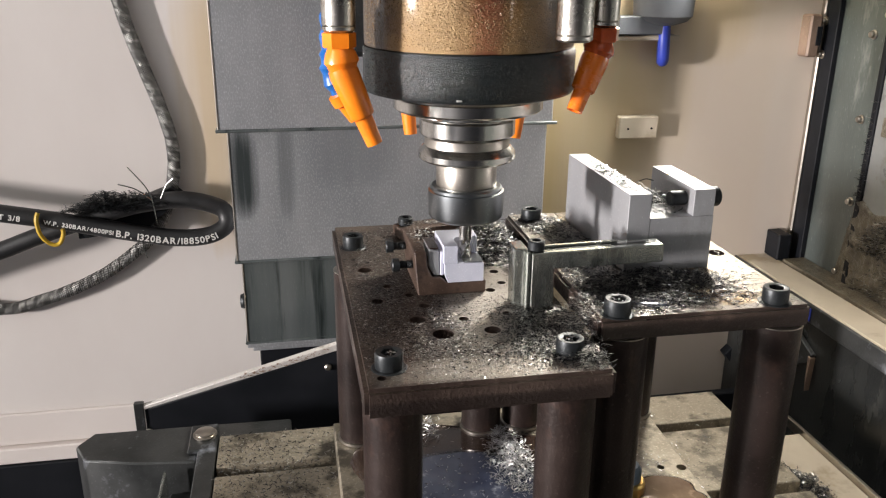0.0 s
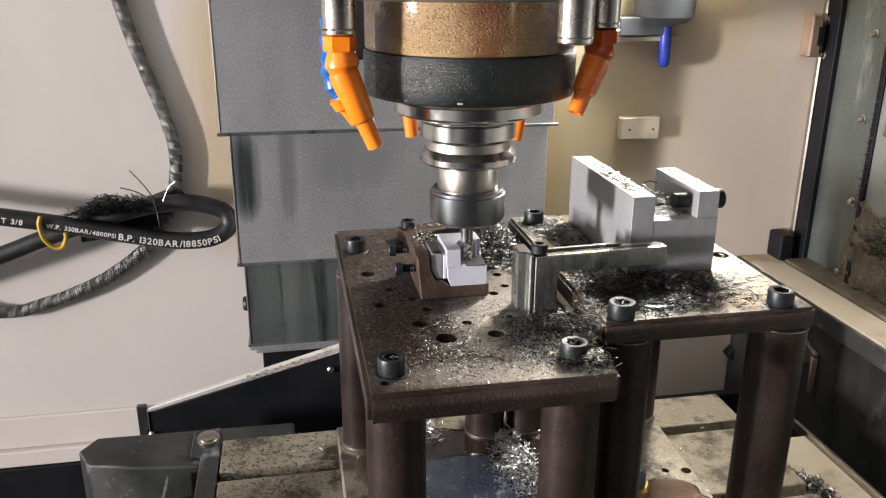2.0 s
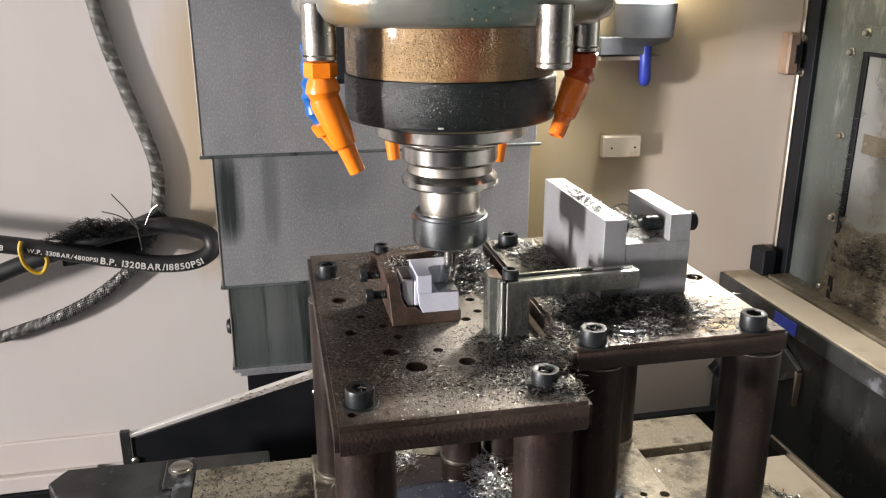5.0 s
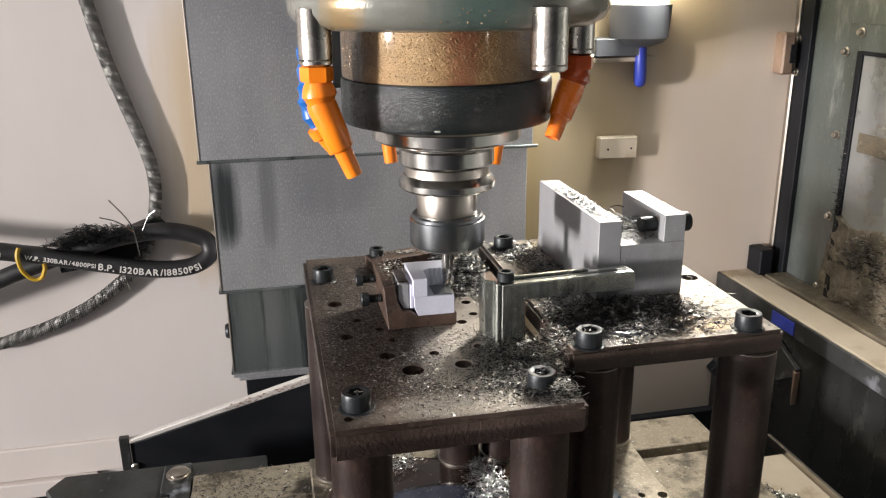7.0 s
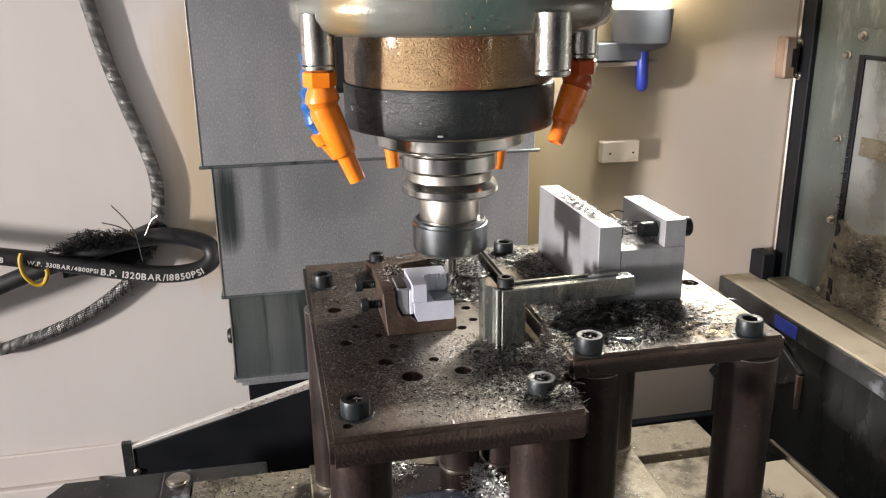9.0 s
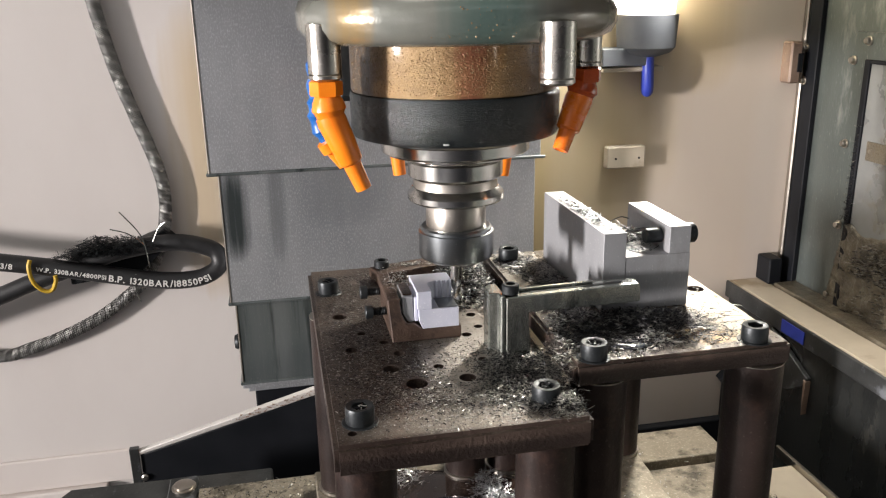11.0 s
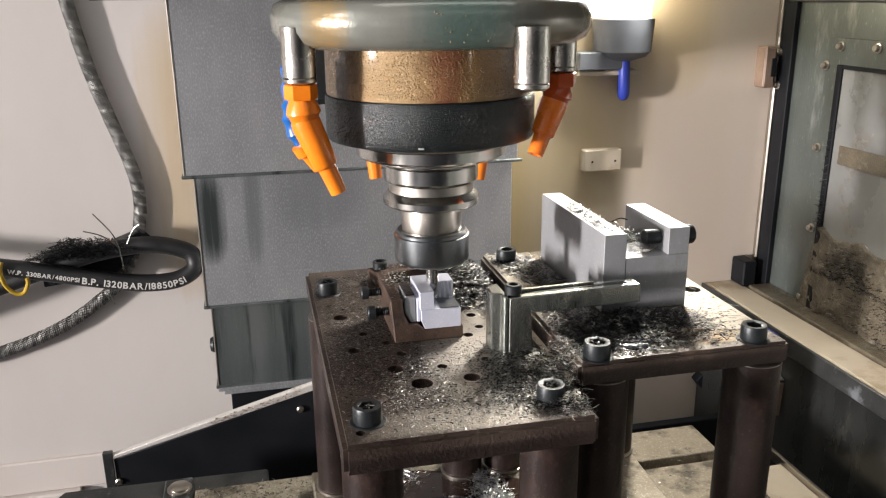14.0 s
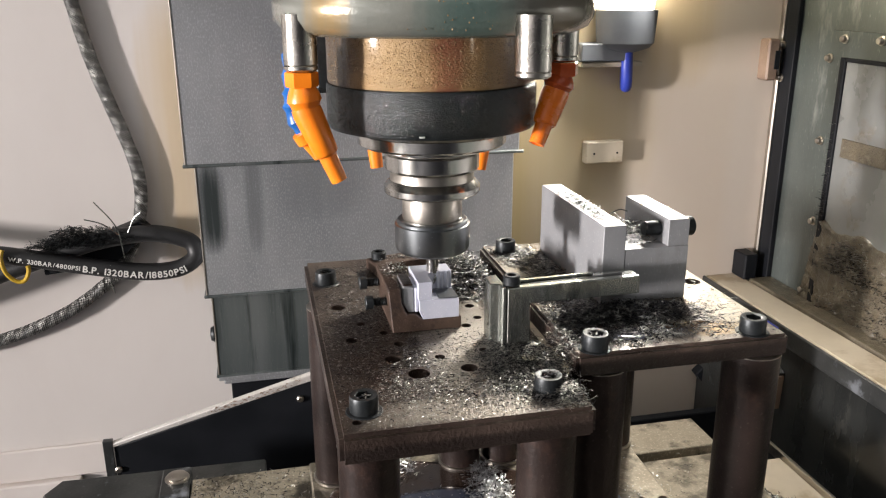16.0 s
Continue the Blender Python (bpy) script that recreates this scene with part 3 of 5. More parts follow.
for x in (0.2641, 0.2923):
    part("screw_hole", lathe([(0.0012, 0), (0.0012, 0.0008)], Matrix.Translation((x, 0.3518, 0.0355)) @ pose(0, 0, 0, 90, 0, 0), 10), BLACK, jb)

HY = 0.3570
run = smooth_line([(-0.285, HY, 0.27), (-0.275, HY, 0.215), (-0.268, HY, 0.176), (-0.261, HY, 0.145), (-0.250, HY, 0.107), (-0.2385, HY, 0.069), (-0.232, HY, 0.040), (-0.2315, HY, 0.011),
                   (-0.2375, HY, -0.018), (-0.248, HY, -0.045), (-0.262, HY, -0.067), (-0.282, HY, -0.084), (-0.313, HY, -0.105), (-0.348, HY, -0.121), (-0.383, HY, -0.132), (-0.416, HY, -0.1385), (-0.480, 0.345, -0.122), (-0.530, 0.325, -0.07), (-0.560, 0.310, 0.0), (-0.565, 0.306, 0.08), (-0.54, 0.306, 0.15), (-0.50, 0.312, 0.20), (-0.46, 0.315, 0.26)], 22)
hose = thing("braided_hose", (-0.23, HY, 0.0), "steel braided hose running down the wall in a bend", "hose")
part("liner", tube(run, 0.0054, 16), WEAVE_DARK, hose)
fr = frames_along(run)
dist = [0.0]
for a, c in zip(run, run[1:]):
    dist.append(dist[-1] + (c - a).length)
for way in (1, -1):
    for k in range(14):
        line = [p + (0.0056 + 0.0002 * math.sin(d * 900 + k)) * (math.cos(a) * n + math.sin(a) * s)
                for (p, t, n, s), d in zip(fr, dist) for a in (2 * math.pi * k / 14 + way * d * 190,)]
        part("braid_wire", tube(line, 0.00075 if way > 0 else 0.00095, 4), WEAVE if way > 0 else WEAVE_DARK, hose)

# black hydraulic hose: one loop with printed writing
BY = 0.322
loop = smooth_line([(-0.53, BY, 0.003), (-0.455, BY, -0.0128), (-0.396, BY, -0.0233), (-0.345, BY, -0.0334), (-0.292, BY, -0.0456), (-0.2385, BY, -0.0567), (-0.204, BY + 0.001, -0.0577), (-0.185, BY + 0.003, -0.0507),
                    (-0.180, BY + 0.006, -0.040), (-0.189, BY + 0.009, -0.0288), (-0.2235, BY + 0.010, -0.0202), (-0.272, BY + 0.011, -0.0248), (-0.323, BY + 0.012, -0.039), (-0.368, BY + 0.012, -0.0532), (-0.414, BY + 0.012, -0.0694), (-0.53, BY + 0.012, -0.104)], 12)
hyd = thing("hydraulic_hose", (-0.3, BY, -0.05), "looped black rubber hydraulic hose with white printing", "hose")
part("hose_body", tube(loop, 0.0088, 20), RUBBER, hyd)
lf = frames_along(loop)
ld = [0.0]
for a, c in zip(loop, loop[1:]):
    ld.append(ld[-1] + (c - a).length)


def hose_writing(text, start, size, flatten=1.0):
    out = bmesh.new()
    at = start
    for ch in text:
        if ch == " ":
            at += size * 0.45
            continue
        cu = bpy.data.curves.new("t", "FONT")
        cu.body, cu.size, cu.extrude, cu.offset = ch, size, 0.0001, size * 0.022
        ob = new("t", cu)
        me = bpy.data.meshes.new_from_object(ob.evaluated_get(bpy.context.evaluated_depsgraph_get()))
        bpy.data.objects.remove(ob)
        bpy.data.curves.remove(cu)
        xs = [v.co.x for v in me.vertices]
        wide = max(xs) - min(xs)
        mid = at + wide / 2
        i = min(range(len(ld)), key=lambda k: abs(ld[k] - mid))
        p, t, n, s = lf[i]
        side = Vector((0, -1, 0))
        side = (side - t * side.dot(t)).normalized()
        upw = side.cross(t)
        turn = Matrix((t, upw, side)).transposed().to_4x4()
        place = p + t * (mid - ld[i]) + side * 0.0091
        b = bmesh.new()
        b.from_mesh(me)
        bpy.data.meshes.remove(me)
        b.transform(Matrix.Translation(place) @ turn @ Matrix.Translation((-min(xs) - wide / 2, -size * 0.35 - 0.0004, 0)))
        join(out, b)
        at += wide + size * 0.10
    return out


S0 = next(d for (p, t, n, s), d in zip(lf, ld) if p.x > -0.412)
S1 = next(d for (p, t, n, s), d in zip(lf, ld) if p.x > -0.355)
S2 = next(d for (p, t, n, s), d in zip(lf, ld) if p.x > -0.2875)
part("writing", hose_writing("R2-2AT 3/8", S0 - 0.006, 0.0075), LETTER, hyd, "white printed letters")
part("writing", hose_writing("W.P. 330BAR/4800PSI", S1, 0.0062), LETTER, hyd, "worn white printed letters")
part("writing", hose_writing("B.P. 1320BAR/18850PSI", S2, 0.0094), LETTER, hyd, "white printed letters")
tie = thing("cable_tie", (-0.35, BY, -0.045), "yellow wire tie looped round the black hose", "tie")
tie_line = smooth_line([(-0.357, BY - 0.010, -0.022), (-0.359, BY - 0.012, -0.030), (-0.357, BY - 0.012, -0.044), (-0.350, BY - 0.010, -0.054), (-0.342, BY - 0.009, -0.055), (-0.337, BY - 0.009, -0.046), (-0.337, BY - 0.009, -0.040)], 6)
part("strap", tube(tie_line, 0.0021, 8), YELLOW, tie)
clip = thing("hose_clip", (-0.3, 0.35, -0.05), "black clip bar bolted behind the hose", "bracket")
part("bar", prism([(-0.331, -0.061), (-0.262, -0.054), (-0.225, -0.020), (-0.235, -0.010), (-0.331, -0.046)], 0.343, WY - 0.0005, 0.001, None, "y"), BLACK, clip)
part("bolt_head", lathe([(0.004, 0), (0.004, 0.003), (0, 0.0035)], Matrix.Translation((-0.322, 0.343, -0.054)) @ pose(0, 0, 0, 90, 0, 0), 12), BOLT, clip)
wire = thing("wire_tie", (-0.245, 0.31, -0.03), "thin twisted steel wire ends tied round the hoses", "wire")
for pts in ([(-0.247, 0.310, -0.038), (-0.246, 0.302, -0.03), (-0.252, 0.312, -0.005), (-0.268, 0.305, 0.022)], [(-0.249, 0.305, -0.012), (-0.262, 0.303, 0.0), (-0.278, 0.302, 0.006)], [(-0.240, 0.305, -0.010), (-0.233, 0.303, 0.004), (-0.226, 0.300, 0.010)], [(-0.262, 0.316, -0.046), (-0.264, 0.318, -0.064), (-0.262, 0.322, -0.078)]):
    part("wire_strand", tube(smooth_line(pts, 5), 0.0006, 5), ZINC, wire)


# ---- chips ----
def chips(name, spots_, material, label, origin, length=(0.002, 0.006), width=0.0005, curl=1.0, bounds=None, clear=()):
    """Curled ribbons of swarf; spots_: x, y, z low, z high, spread x, spread y, count."""
    verts, faces = [], []
    for x, y, z0, z1, sx, sy, count in spots_:
        for k in range(count):
            px, py = x + rnd.gauss(0, sx), y + rnd.gauss(0, sy)
            if abs(px - x) > 2.2 * sx or abs(py - y) > 2.2 * sy:
                continue
            if bounds and not (bounds[0] < px < bounds[1] and bounds[2] < py < bounds[3]):
                continue
            if any((px - hx) ** 2 + (py - hy) ** 2 < (hr + 0.0012) ** 2 for hx, hy, hr in clear):
                continue
            far = min(1, ((px - x) / (2.2 * sx)) ** 2 + ((py - y) / (2.2 * sy)) ** 2)
            pz = z0 + (z1 - z0) * (1 - far) * rnd.random() + 0.0003
            L, bend = rnd.uniform(*length), rnd.uniform(0.5, 5.0) * curl
            head, tilt = rnd.uniform(0, 6.283), rnd.uniform(-0.1, 0.6 if z1 > z0 + 0.001 else 0.25)
            w = width * rnd.uniform(0.6, 1.6)
            roll_, n = rnd.uniform(-0.6, 0.6), 4
            p = Vector((px, py, pz))
            for i in range(n + 1):
                a = head + bend * i / n
                d = Vector((math.cos(a) * math.cos(tilt), math.sin(a) * math.cos(tilt), math.sin(tilt) * (1 - 1.3 * i / n)))
                s = Vector((-math.sin(a), math.cos(a), roll_)) * w / 2
                verts += [tuple(p - s), tuple(p + s)]
                if i:
                    q = len(verts)
                    faces.append((q - 4, q - 3, q - 1, q - 2))
                p = p + d * L / n
                p.z = max(p.z, z0 + 0.0003)
    me = bpy.data.meshes.new(name)
    o = Vector(origin)
    me.from_pydata([tuple(Vector(v) - o) for v in verts], [], faces)
    me.materials.append(material)
    ob = new(name, me)
    ob.location = origin
    ORIGIN[ob.name] = o
    return tagged(ob, label, "metal chips", kind="stuff")


door_chips = chips("metal_chips", [(DX - 0.011, 0.12, -0.135, -0.055, 0.0012, 0.06, 1500), (DX - 0.011, 0.19, -0.080, -0.035, 0.0010, 0.025, 900), (DX - 0.009, 0.2475, -0.03, 0.09, 0.0010, 0.002, 160)], CHIP, "wet swarf stuck to the door window", (DX - 0.009, 0.1, -0.126), (0.003, 0.009), 0.0006)
nest = chips("metal_chips", [(-0.296, 0.325, -0.026, -0.006, 0.014, 0.006, 1700), (-0.270, 0.325, -0.022, -0.008, 0.016, 0.005, 900), (-0.318, 0.325, -0.028, -0.018, 0.012, 0.005, 500)], BOLT, "dark nest of curled swarf caught on the hose", (-0.29, 0.325, -0.02), (0.003, 0.009), 0.0007)

# ---- spindle head ----
head = thing("spindle_head", (0, 0, 0.13), "oil-stained milling spindle head with black nose ring", "spindle head")
ON_HEAD.append(head)


def rounded(hx, hy, r, n=8):
    out = []
    for cx, cy, a0 in ((hx - r, hy - r, 0), (-hx + r, hy - r, 90), (-hx + r, -hy + r, 180), (hx - r, -hy + r, 270)):
        for k in range(n + 1):
            a = radians(a0 + 90 * k / n)
            out.append((cx + r * math.cos(a), cy + r * math.sin(a)))
    return out


def loft(layers):
    """Joins equal outlines at rising heights; layers: (hx, hy, corner radius, shift y, z)."""
    b = bmesh.new()
    rings = [[b.verts.new((x, y + sy, z)) for x, y in rounded(hx, hy, r)] for hx, hy, r, sy, z in layers]
    for a, c in zip(rings, rings[1:]):
        for k in range(len(a)):
            n = (k + 1) % len(a)
            b.faces.new((a[k], a[n], c[n], c[k]))
    b.faces.new(rings[0]), b.faces.new(rings[-1])
    return b


part("casting", loft([(0.078, 0.078, 0.070, 0, 0.1935), (0.086, 0.086, 0.077, 0, 0.1940), (0.0925, 0.0925, 0.082, 0, 0.1975), (0.0955, 0.0955, 0.084, 0, 0.203), (0.0960, 0.0960, 0.084, 0, 0.211), (0.0935, 0.0935, 0.082, 0, 0.2175), (0.087, 0.087, 0.077, 0, 0.2205)]), CAST, head, "glossy grey-green casting with rust stains", 50)
part("upper_body", box(-0.088, 0.088, -0.085, 0.296, 0.2207, 0.42, 0.004), BOLT, head, "black upper head body")
part("rear_body", box(-0.07, 0.07, 0.06, 0.296, 0.150, 0.2195, 0.004), BOLT, head, "dark rear of the head")
part("housing", lathe([(0.0, 0.1640), (0.0645, 0.1640), (0.0650, 0.1655), (0.0650, 0.193), (0.0, 0.1934)], None, 72), BRONZE, head, "bronze-stained wet spindle housing, with highlight and dark reflected edge painted on")
part("nose_ring", lathe([(0.0, 0.1362), (0.0630, 0.1362), (0.0650, 0.1368), (0.0660, 0.1384), (0.0660, 0.1622), (0.0652, 0.1636), (0.0, 0.1638)], None, 96), RING, head, "wet black nose ring beaded with coolant")
part("nose_face", lathe([(0.0, 0.1215), (0.0375, 0.1215), (0.0375, 0.1240), (0.0460, 0.1241), (0.0478, 0.1256), (0.0478, 0.1318), (0.0455, 0.1322), (0.0455, 0.1330), (0.0535, 0.1335), (0.0545, 0.1360), (0.0, 0.1361)], None, 72), STEEL, head, "bright steel spindle nose face")
part("chip_mark", box(-0.0205, -0.0175, -0.0652, -0.0630, 0.1386, 0.1394, 0.0002), LETTER, head, "pale chip stuck on the ring")
part("side_plug", loft([(0.006, 0.006, 0.004, 0, 0.196), (0.007, 0.007, 0.004, 0, 0.198), (0.007, 0.007, 0.004, 0, 0.26)]), BOLT, head, "black side plug")
head.children[-1].location = (-0.104, 0.04, 0)


def nozzle(sleeve_at, sleeve_r, z_low, chain, plastic, collar=True, blue=False, label=""):
    """A chrome sleeve with a jointed plastic nozzle; chain: joint centres down to the tip."""
    x, y = sleeve_at
    s = part("nozzle_sleeve", lathe([(sleeve_r * 0.85, z_low), (sleeve_r, z_low + 0.0012), (sleeve_r, z_low + 0.003), (sleeve_r * 0.96, z_low + 0.0035), (sleeve_r, z_low + 0.004), (sleeve_r, 0.206)], Matrix.Translation((x, y, 0)), 28), SLEEVE, head, "wet chrome coolant sleeve")
    if not chain:
        return
    if collar:
        part("collar", lathe([(0.0088, z_low - 0.0085), (0.0094, z_low - 0.0075), (0.0094, z_low - 0.0008), (0.0088, z_low - 0.0002)], Matrix.Translation((x, y, 0)), 6), plastic, s, "hexagonal plastic collar")
    pts = [Vector(p) for p in chain]
    for i, (a, c) in enumerate(zip(pts, pts[1:])):
        d = (c - a).normalized()
        L = (c - a).length
        m = Matrix.Translation(a) @ d.to_track_quat("Z", "Y").to_matrix().to_4x4()
        last = i == len(pts) - 2
        if last:
            prof = [(0.0050, -0.004), (0.0080, -0.002), (0.0086, 0.002), (0.0080, L * 0.30), (0.0072, L * 0.60), (0.0066, L * 0.62), (0.0054, L * 0.64), (0.0048, L), (0.0034, L), (0.0032, L - 0.004), (0, L - 0.004)]
        else:
            prof = [(0.0055, -0.003), (0.0068, 0.0), (0.0086, L * 0.25), (0.0096, L * 0.5), (0.0098, L * 0.62), (0.0086, L * 0.75), (0.0070, L + 0.002), (0.0, L + 0.003)]
        part("nozzle_segment", lathe(prof, m, 24), plastic, s, label)
    return s


nozzle((-0.0830, -0.044), 0.0094, 0.1752, [(-0.083, -0.044, 0.1672), (-0.0815, -0.044, 0.154), (-0.0645, -0.045, 0.1125)], ORANGE, label="bright orange plastic nozzle joint")
nozzle((0.0350, -0.094), 0.0098, 0.1735, [], ORANGE)
oily = nozzle((0.0745, -0.035), 0.0086, 0.1765, [(0.0740, -0.035, 0.1690), (0.0705, -0.035, 0.1590), (0.0565, -0.042, 0.1280)], ORANGE_DIRTY, label="oily dark orange nozzle joint")
for seg_ in list(oily.children)[:2]:
    seg_.data.materials[0] = ORANGE_DARK
nozzle((-0.030, 0.092), 0.0085, 0.1700, [(-0.030, 0.092, 0.163), (-0.028, 0.092, 0.140), (-0.0235, 0.089, 0.0905)], ORANGE, label="orange plastic nozzle tip behind the spindle")
nozzle((0.064, 0.084), 0.0085, 0.1700, [(0.064, 0.084, 0.163), (0.062, 0.082, 0.138), (0.0535, 0.078, 0.0875)], ORANGE, label="orange plastic nozzle tip behind the spindle")
bl = part("spare_nozzle", tube(smooth_line([(-0.087, -0.036, 0.186), (-0.0875, -0.036, 0.165), (-0.087, -0.036, 0.150), (-0.078, -0.036, 0.133)], 6), [0.0048 + 0.0018 * math.sin(i * 1.1) ** 2 for i in range(19)], 16), BLUE, head, "blue plastic nozzle segments")
part("orange_tip", lathe([(0.0062, 0), (0.0066, 0.006), (0.0048, 0.007), (0.0042, 0.018), (0, 0.018)], Matrix.Translation((-0.0845, -0.040, 0.141)) @ (Vector((0.55, 0.1, -0.8)).to_track_quat("Z", "Y").to_matrix().to_4x4()), 18), ORANGE, bl, "orange nozzle tip")

def drops(name, count, radius, z0, z1, seed_, size, fluid=DROP):
    r = random.Random(seed_)
    verts, faces = [], []
    for k in range(count):
        a = radians(r.uniform(-175, 5))
        z = r.uniform(z0, z1)
        s = size * (0.5 + 1.6 * r.random() ** 2.5)
        n = Vector((math.cos(a), math.sin(a), 0))
        side = Vector((-n.y, n.x, 0))
        base_ = len(verts)
        rad = radius(z) if callable(radius) else radius
        centre = n * rad + Vector((0, 0, z))
        for f, h in ((1.0, -0.05), (0.75, 0.45)):
            verts += [tuple(centre + (side * math.cos(q) + Vector((0, 0, 1.25)) * math.sin(q)) * s * f + n * s * h) for w in range(7) for q in (2 * math.pi * w / 7,)]
        verts.append(tuple(centre + n * s * 0.65))
        for w in range(7):
            x = (w + 1) % 7
            faces += [(base_ + w, base_ + x, base_ + 7 + x, base_ + 7 + w), (base_ + 7 + w, base_ + 7 + x, base_ + 14)]
    b = bmesh.new()
    me = bpy.data.meshes.new("t")
    me.from_pydata(verts, [], faces)
    b.from_mesh(me)
    bpy.data.meshes.remove(me)
    return tagged(part(name, b, fluid, head, "clear coolant droplets", 80), kind="stuff")


drops("coolant_beading", 2600, 0.0651, 0.166, 0.192, 11, 0.00022, AMBER_DROP)
drops("coolant_beading", 2200, 0.0661, 0.139, 0.162, 12, 0.00020)
drops("coolant_beading", 300, 0.0962, 0.198, 0.214, 13, 0.0003, AMBER_DROP)

# ---- tool holder and cutter ----
tool = thing("tool_holder", (0, 0, 0.05), "steel collet chuck tool holder in the spindle", "tool holder")
ON_HEAD.append(tool)
part("upper_flange", lathe([(0.0, 0.1072), (0.0280, 0.1072), (0.0300, 0.1078), (0.0308, 0.1090), (0.0308, 0.1178), (0.0302, 0.1186), (0.0285, 0.1188), (0.0285, 0.1202), (0.0345, 0.1204), (0.0350, 0.1210), (0.0, 0.1214)], None, 64), STEEL, tool, "polished upper flange ring")
part("groove", lathe([(0.0, 0.1012), (0.0277, 0.1012), (0.0275, 0.1020), (0.0275, 0.1066), (0.0, 0.1071)], None, 64), STEEL_DULL, tool, "satin gripper groove")
part("lower_flange", lathe([(0.0, 0.0905), (0.0205, 0.0905), (0.0280, 0.0910), (0.0306, 0.0922), (0.0315, 0.0932), (0.0315, 0.0968), (0.0308, 0.0978), (0.0280, 0.1010), (0.0, 0.1011)], None, 64), STEEL, tool, "polished lower flange ring with bevelled top")
part("neck", lathe([(0.0, 0.0742), (0.0196, 0.0742), (0.0198, 0.0755), (0.0198, 0.0885), (0.0188, 0.0904), (0.0, 0.0904)], None, 56), STEEL_DULL, tool, "ground steel neck")
part("collet_nut", lathe([(0.0, 0.0512), (0.0125, 0.0512), (0.0215, 0.0516), (0.0243, 0.0535), (0.0250, 0.0555), (0.0250, 0.0708), (0.0236, 0.0712), (0.0236, 0.0730), (0.0226, 0.0741), (0.0, 0.0741)], None, 64), NUT, tool, "grey steel collet nut")
mill = thing("end_mill", (0, 0, 0.022), "short bright steel end mill in the collet", "cutter")
ON_HEAD.append(mill)
part("shank", lathe([(0.0, 0.036), (0.0042, 0.036), (0.0042, 0.0511), (0.0, 0.0511)], None, 24), STEEL, mill)
fl = bmesh.new()
rings = []
for i in range(13):
    z = 0.0215 + 0.0145 * i / 12
    rings.append([fl.verts.new(((0.0040 - 0.0014 * (0.5 + 0.5 * math.cos(3 * a))) * math.cos(a + i * 0.22), (0.0040 - 0.0014 * (0.5 + 0.5 * math.cos(3 * a))) * math.sin(a + i * 0.22), z)) for k in range(24) for a in (2 * math.pi * k / 24,)])
for a, c in zip(rings, rings[1:]):
    for k in range(24):
        fl.faces.new((a[k], a[(k + 1) % 24], c[(k + 1) % 24], c[k]))
fl.faces.new(rings[0]), fl.faces.new(rings[-1])
part("flutes", fl, STEEL, mill, "spiral cutting flutes")

# ---- machine table and what rides on it ----
TZ = -0.190
table = thing("machine_table", (0.05, 0, TZ), "worn steel milling machine table with T-slots", "machine table")
ON_TABLE.append(table)
outline = [(-0.30, TZ - 0.05)]
for yc in (-0.21, -0.11, -0.008, 0.094):
    outline += [(yc - 0.0065, TZ), (yc - 0.0065, TZ - 0.012), (yc - 0.012, TZ - 0.012), (yc - 0.012, TZ - 0.022), (yc + 0.012, TZ - 0.022), (yc + 0.012, TZ - 0.012), (yc + 0.0065, TZ - 0.012), (yc + 0.0065, TZ)]
outline = [(-0.30, TZ - 0.05), (-0.30, TZ)] + outline[1:] + [(0.150, TZ), (0.150, TZ - 0.05)]
part("slotted_top", prism(outline, -0.188, 0.288, 0.0008, None, "x"), TABLE, table)
end = prism([(-0.312, 0.160), (-0.300, 0.136), (-0.256, 0.124), (-0.206, 0.118), (-0.206, 0.151), (-0.125, 0.153), (-0.125, 0.176), (-0.30, 0.180)], -0.30, -0.1935, 0.0015)
part("end_casting", end, DARK_IRON, table, "dark oiled iron end casting")
part("end_strip", box(-0.2055, -0.1895, 0.03, 0.160, -0.26, -0.190, 0.001), DARK_IRON, table, "dark strip at the table end")
part("clamp_pad", box(-0.214, -0.190, 0.128, 0.170, -0.1930, -0.1885, 0.0012), DARK_IRON, table, "dark iron clamp pad")
part("clamp_bolt", lathe([(0.0105, -0.1884), (0.0105, -0.1872), (0.0085, -0.1868), (0.0085, -0.1850), (0.0065, -0.1842), (0, -0.1842)], Matrix.Translation((-0.2005, 0.152, 0)), 24), STEEL_DULL, table, "round steel bolt head on a washer")
part("side_fin", box(-0.2325, -0.2300, 0.02, 0.1125, -0.30, -0.1965, 0.0008), ZINC, table, "thin upright metal fin")
part("trough", box(-0.2295, -0.2060, 0.0, 0.117, -0.30, -0.222, 0.001), DARK_IRON, table, "oily trough floor")
stop = chips("metal_chips", [(-0.186, 0.12, -0.1895, -0.184, 0.006, 0.02, 160), (-0.14, 0.09, TZ, TZ + 0.0012, 0.05, 0.045, 2600), (0.25, 0.05, TZ, TZ + 0.001, 0.04, 0.05, 150)], CHIP, "scattered swarf on the wet machine table", (-0.1, 0.05, TZ), (0.001, 0.005), 0.0004, 0.7, (-0.186, 0.286, -0.29, 0.148))
ON_TABLE.append(stop)

base = solid("base_plate", drilled(prism([(-0.088, -0.150), (0.186, -0.150), (0.194, 0.125), (-0.088, 0.125)], TZ + 0.0003, -0.172, 0.001), [(0.1845, 0.009, 0.004), (0.168, 0.012, 0.003), (0.155, 0.05, 0.0035), (0.165, 0.085, 0.003), (0.14, 0.07, 0.003)], -0.3, 0.0), TABLE, (0.05, 0, TZ), "worn bare steel base plate on the machine table", "plate")
ON_TABLE.append(base)


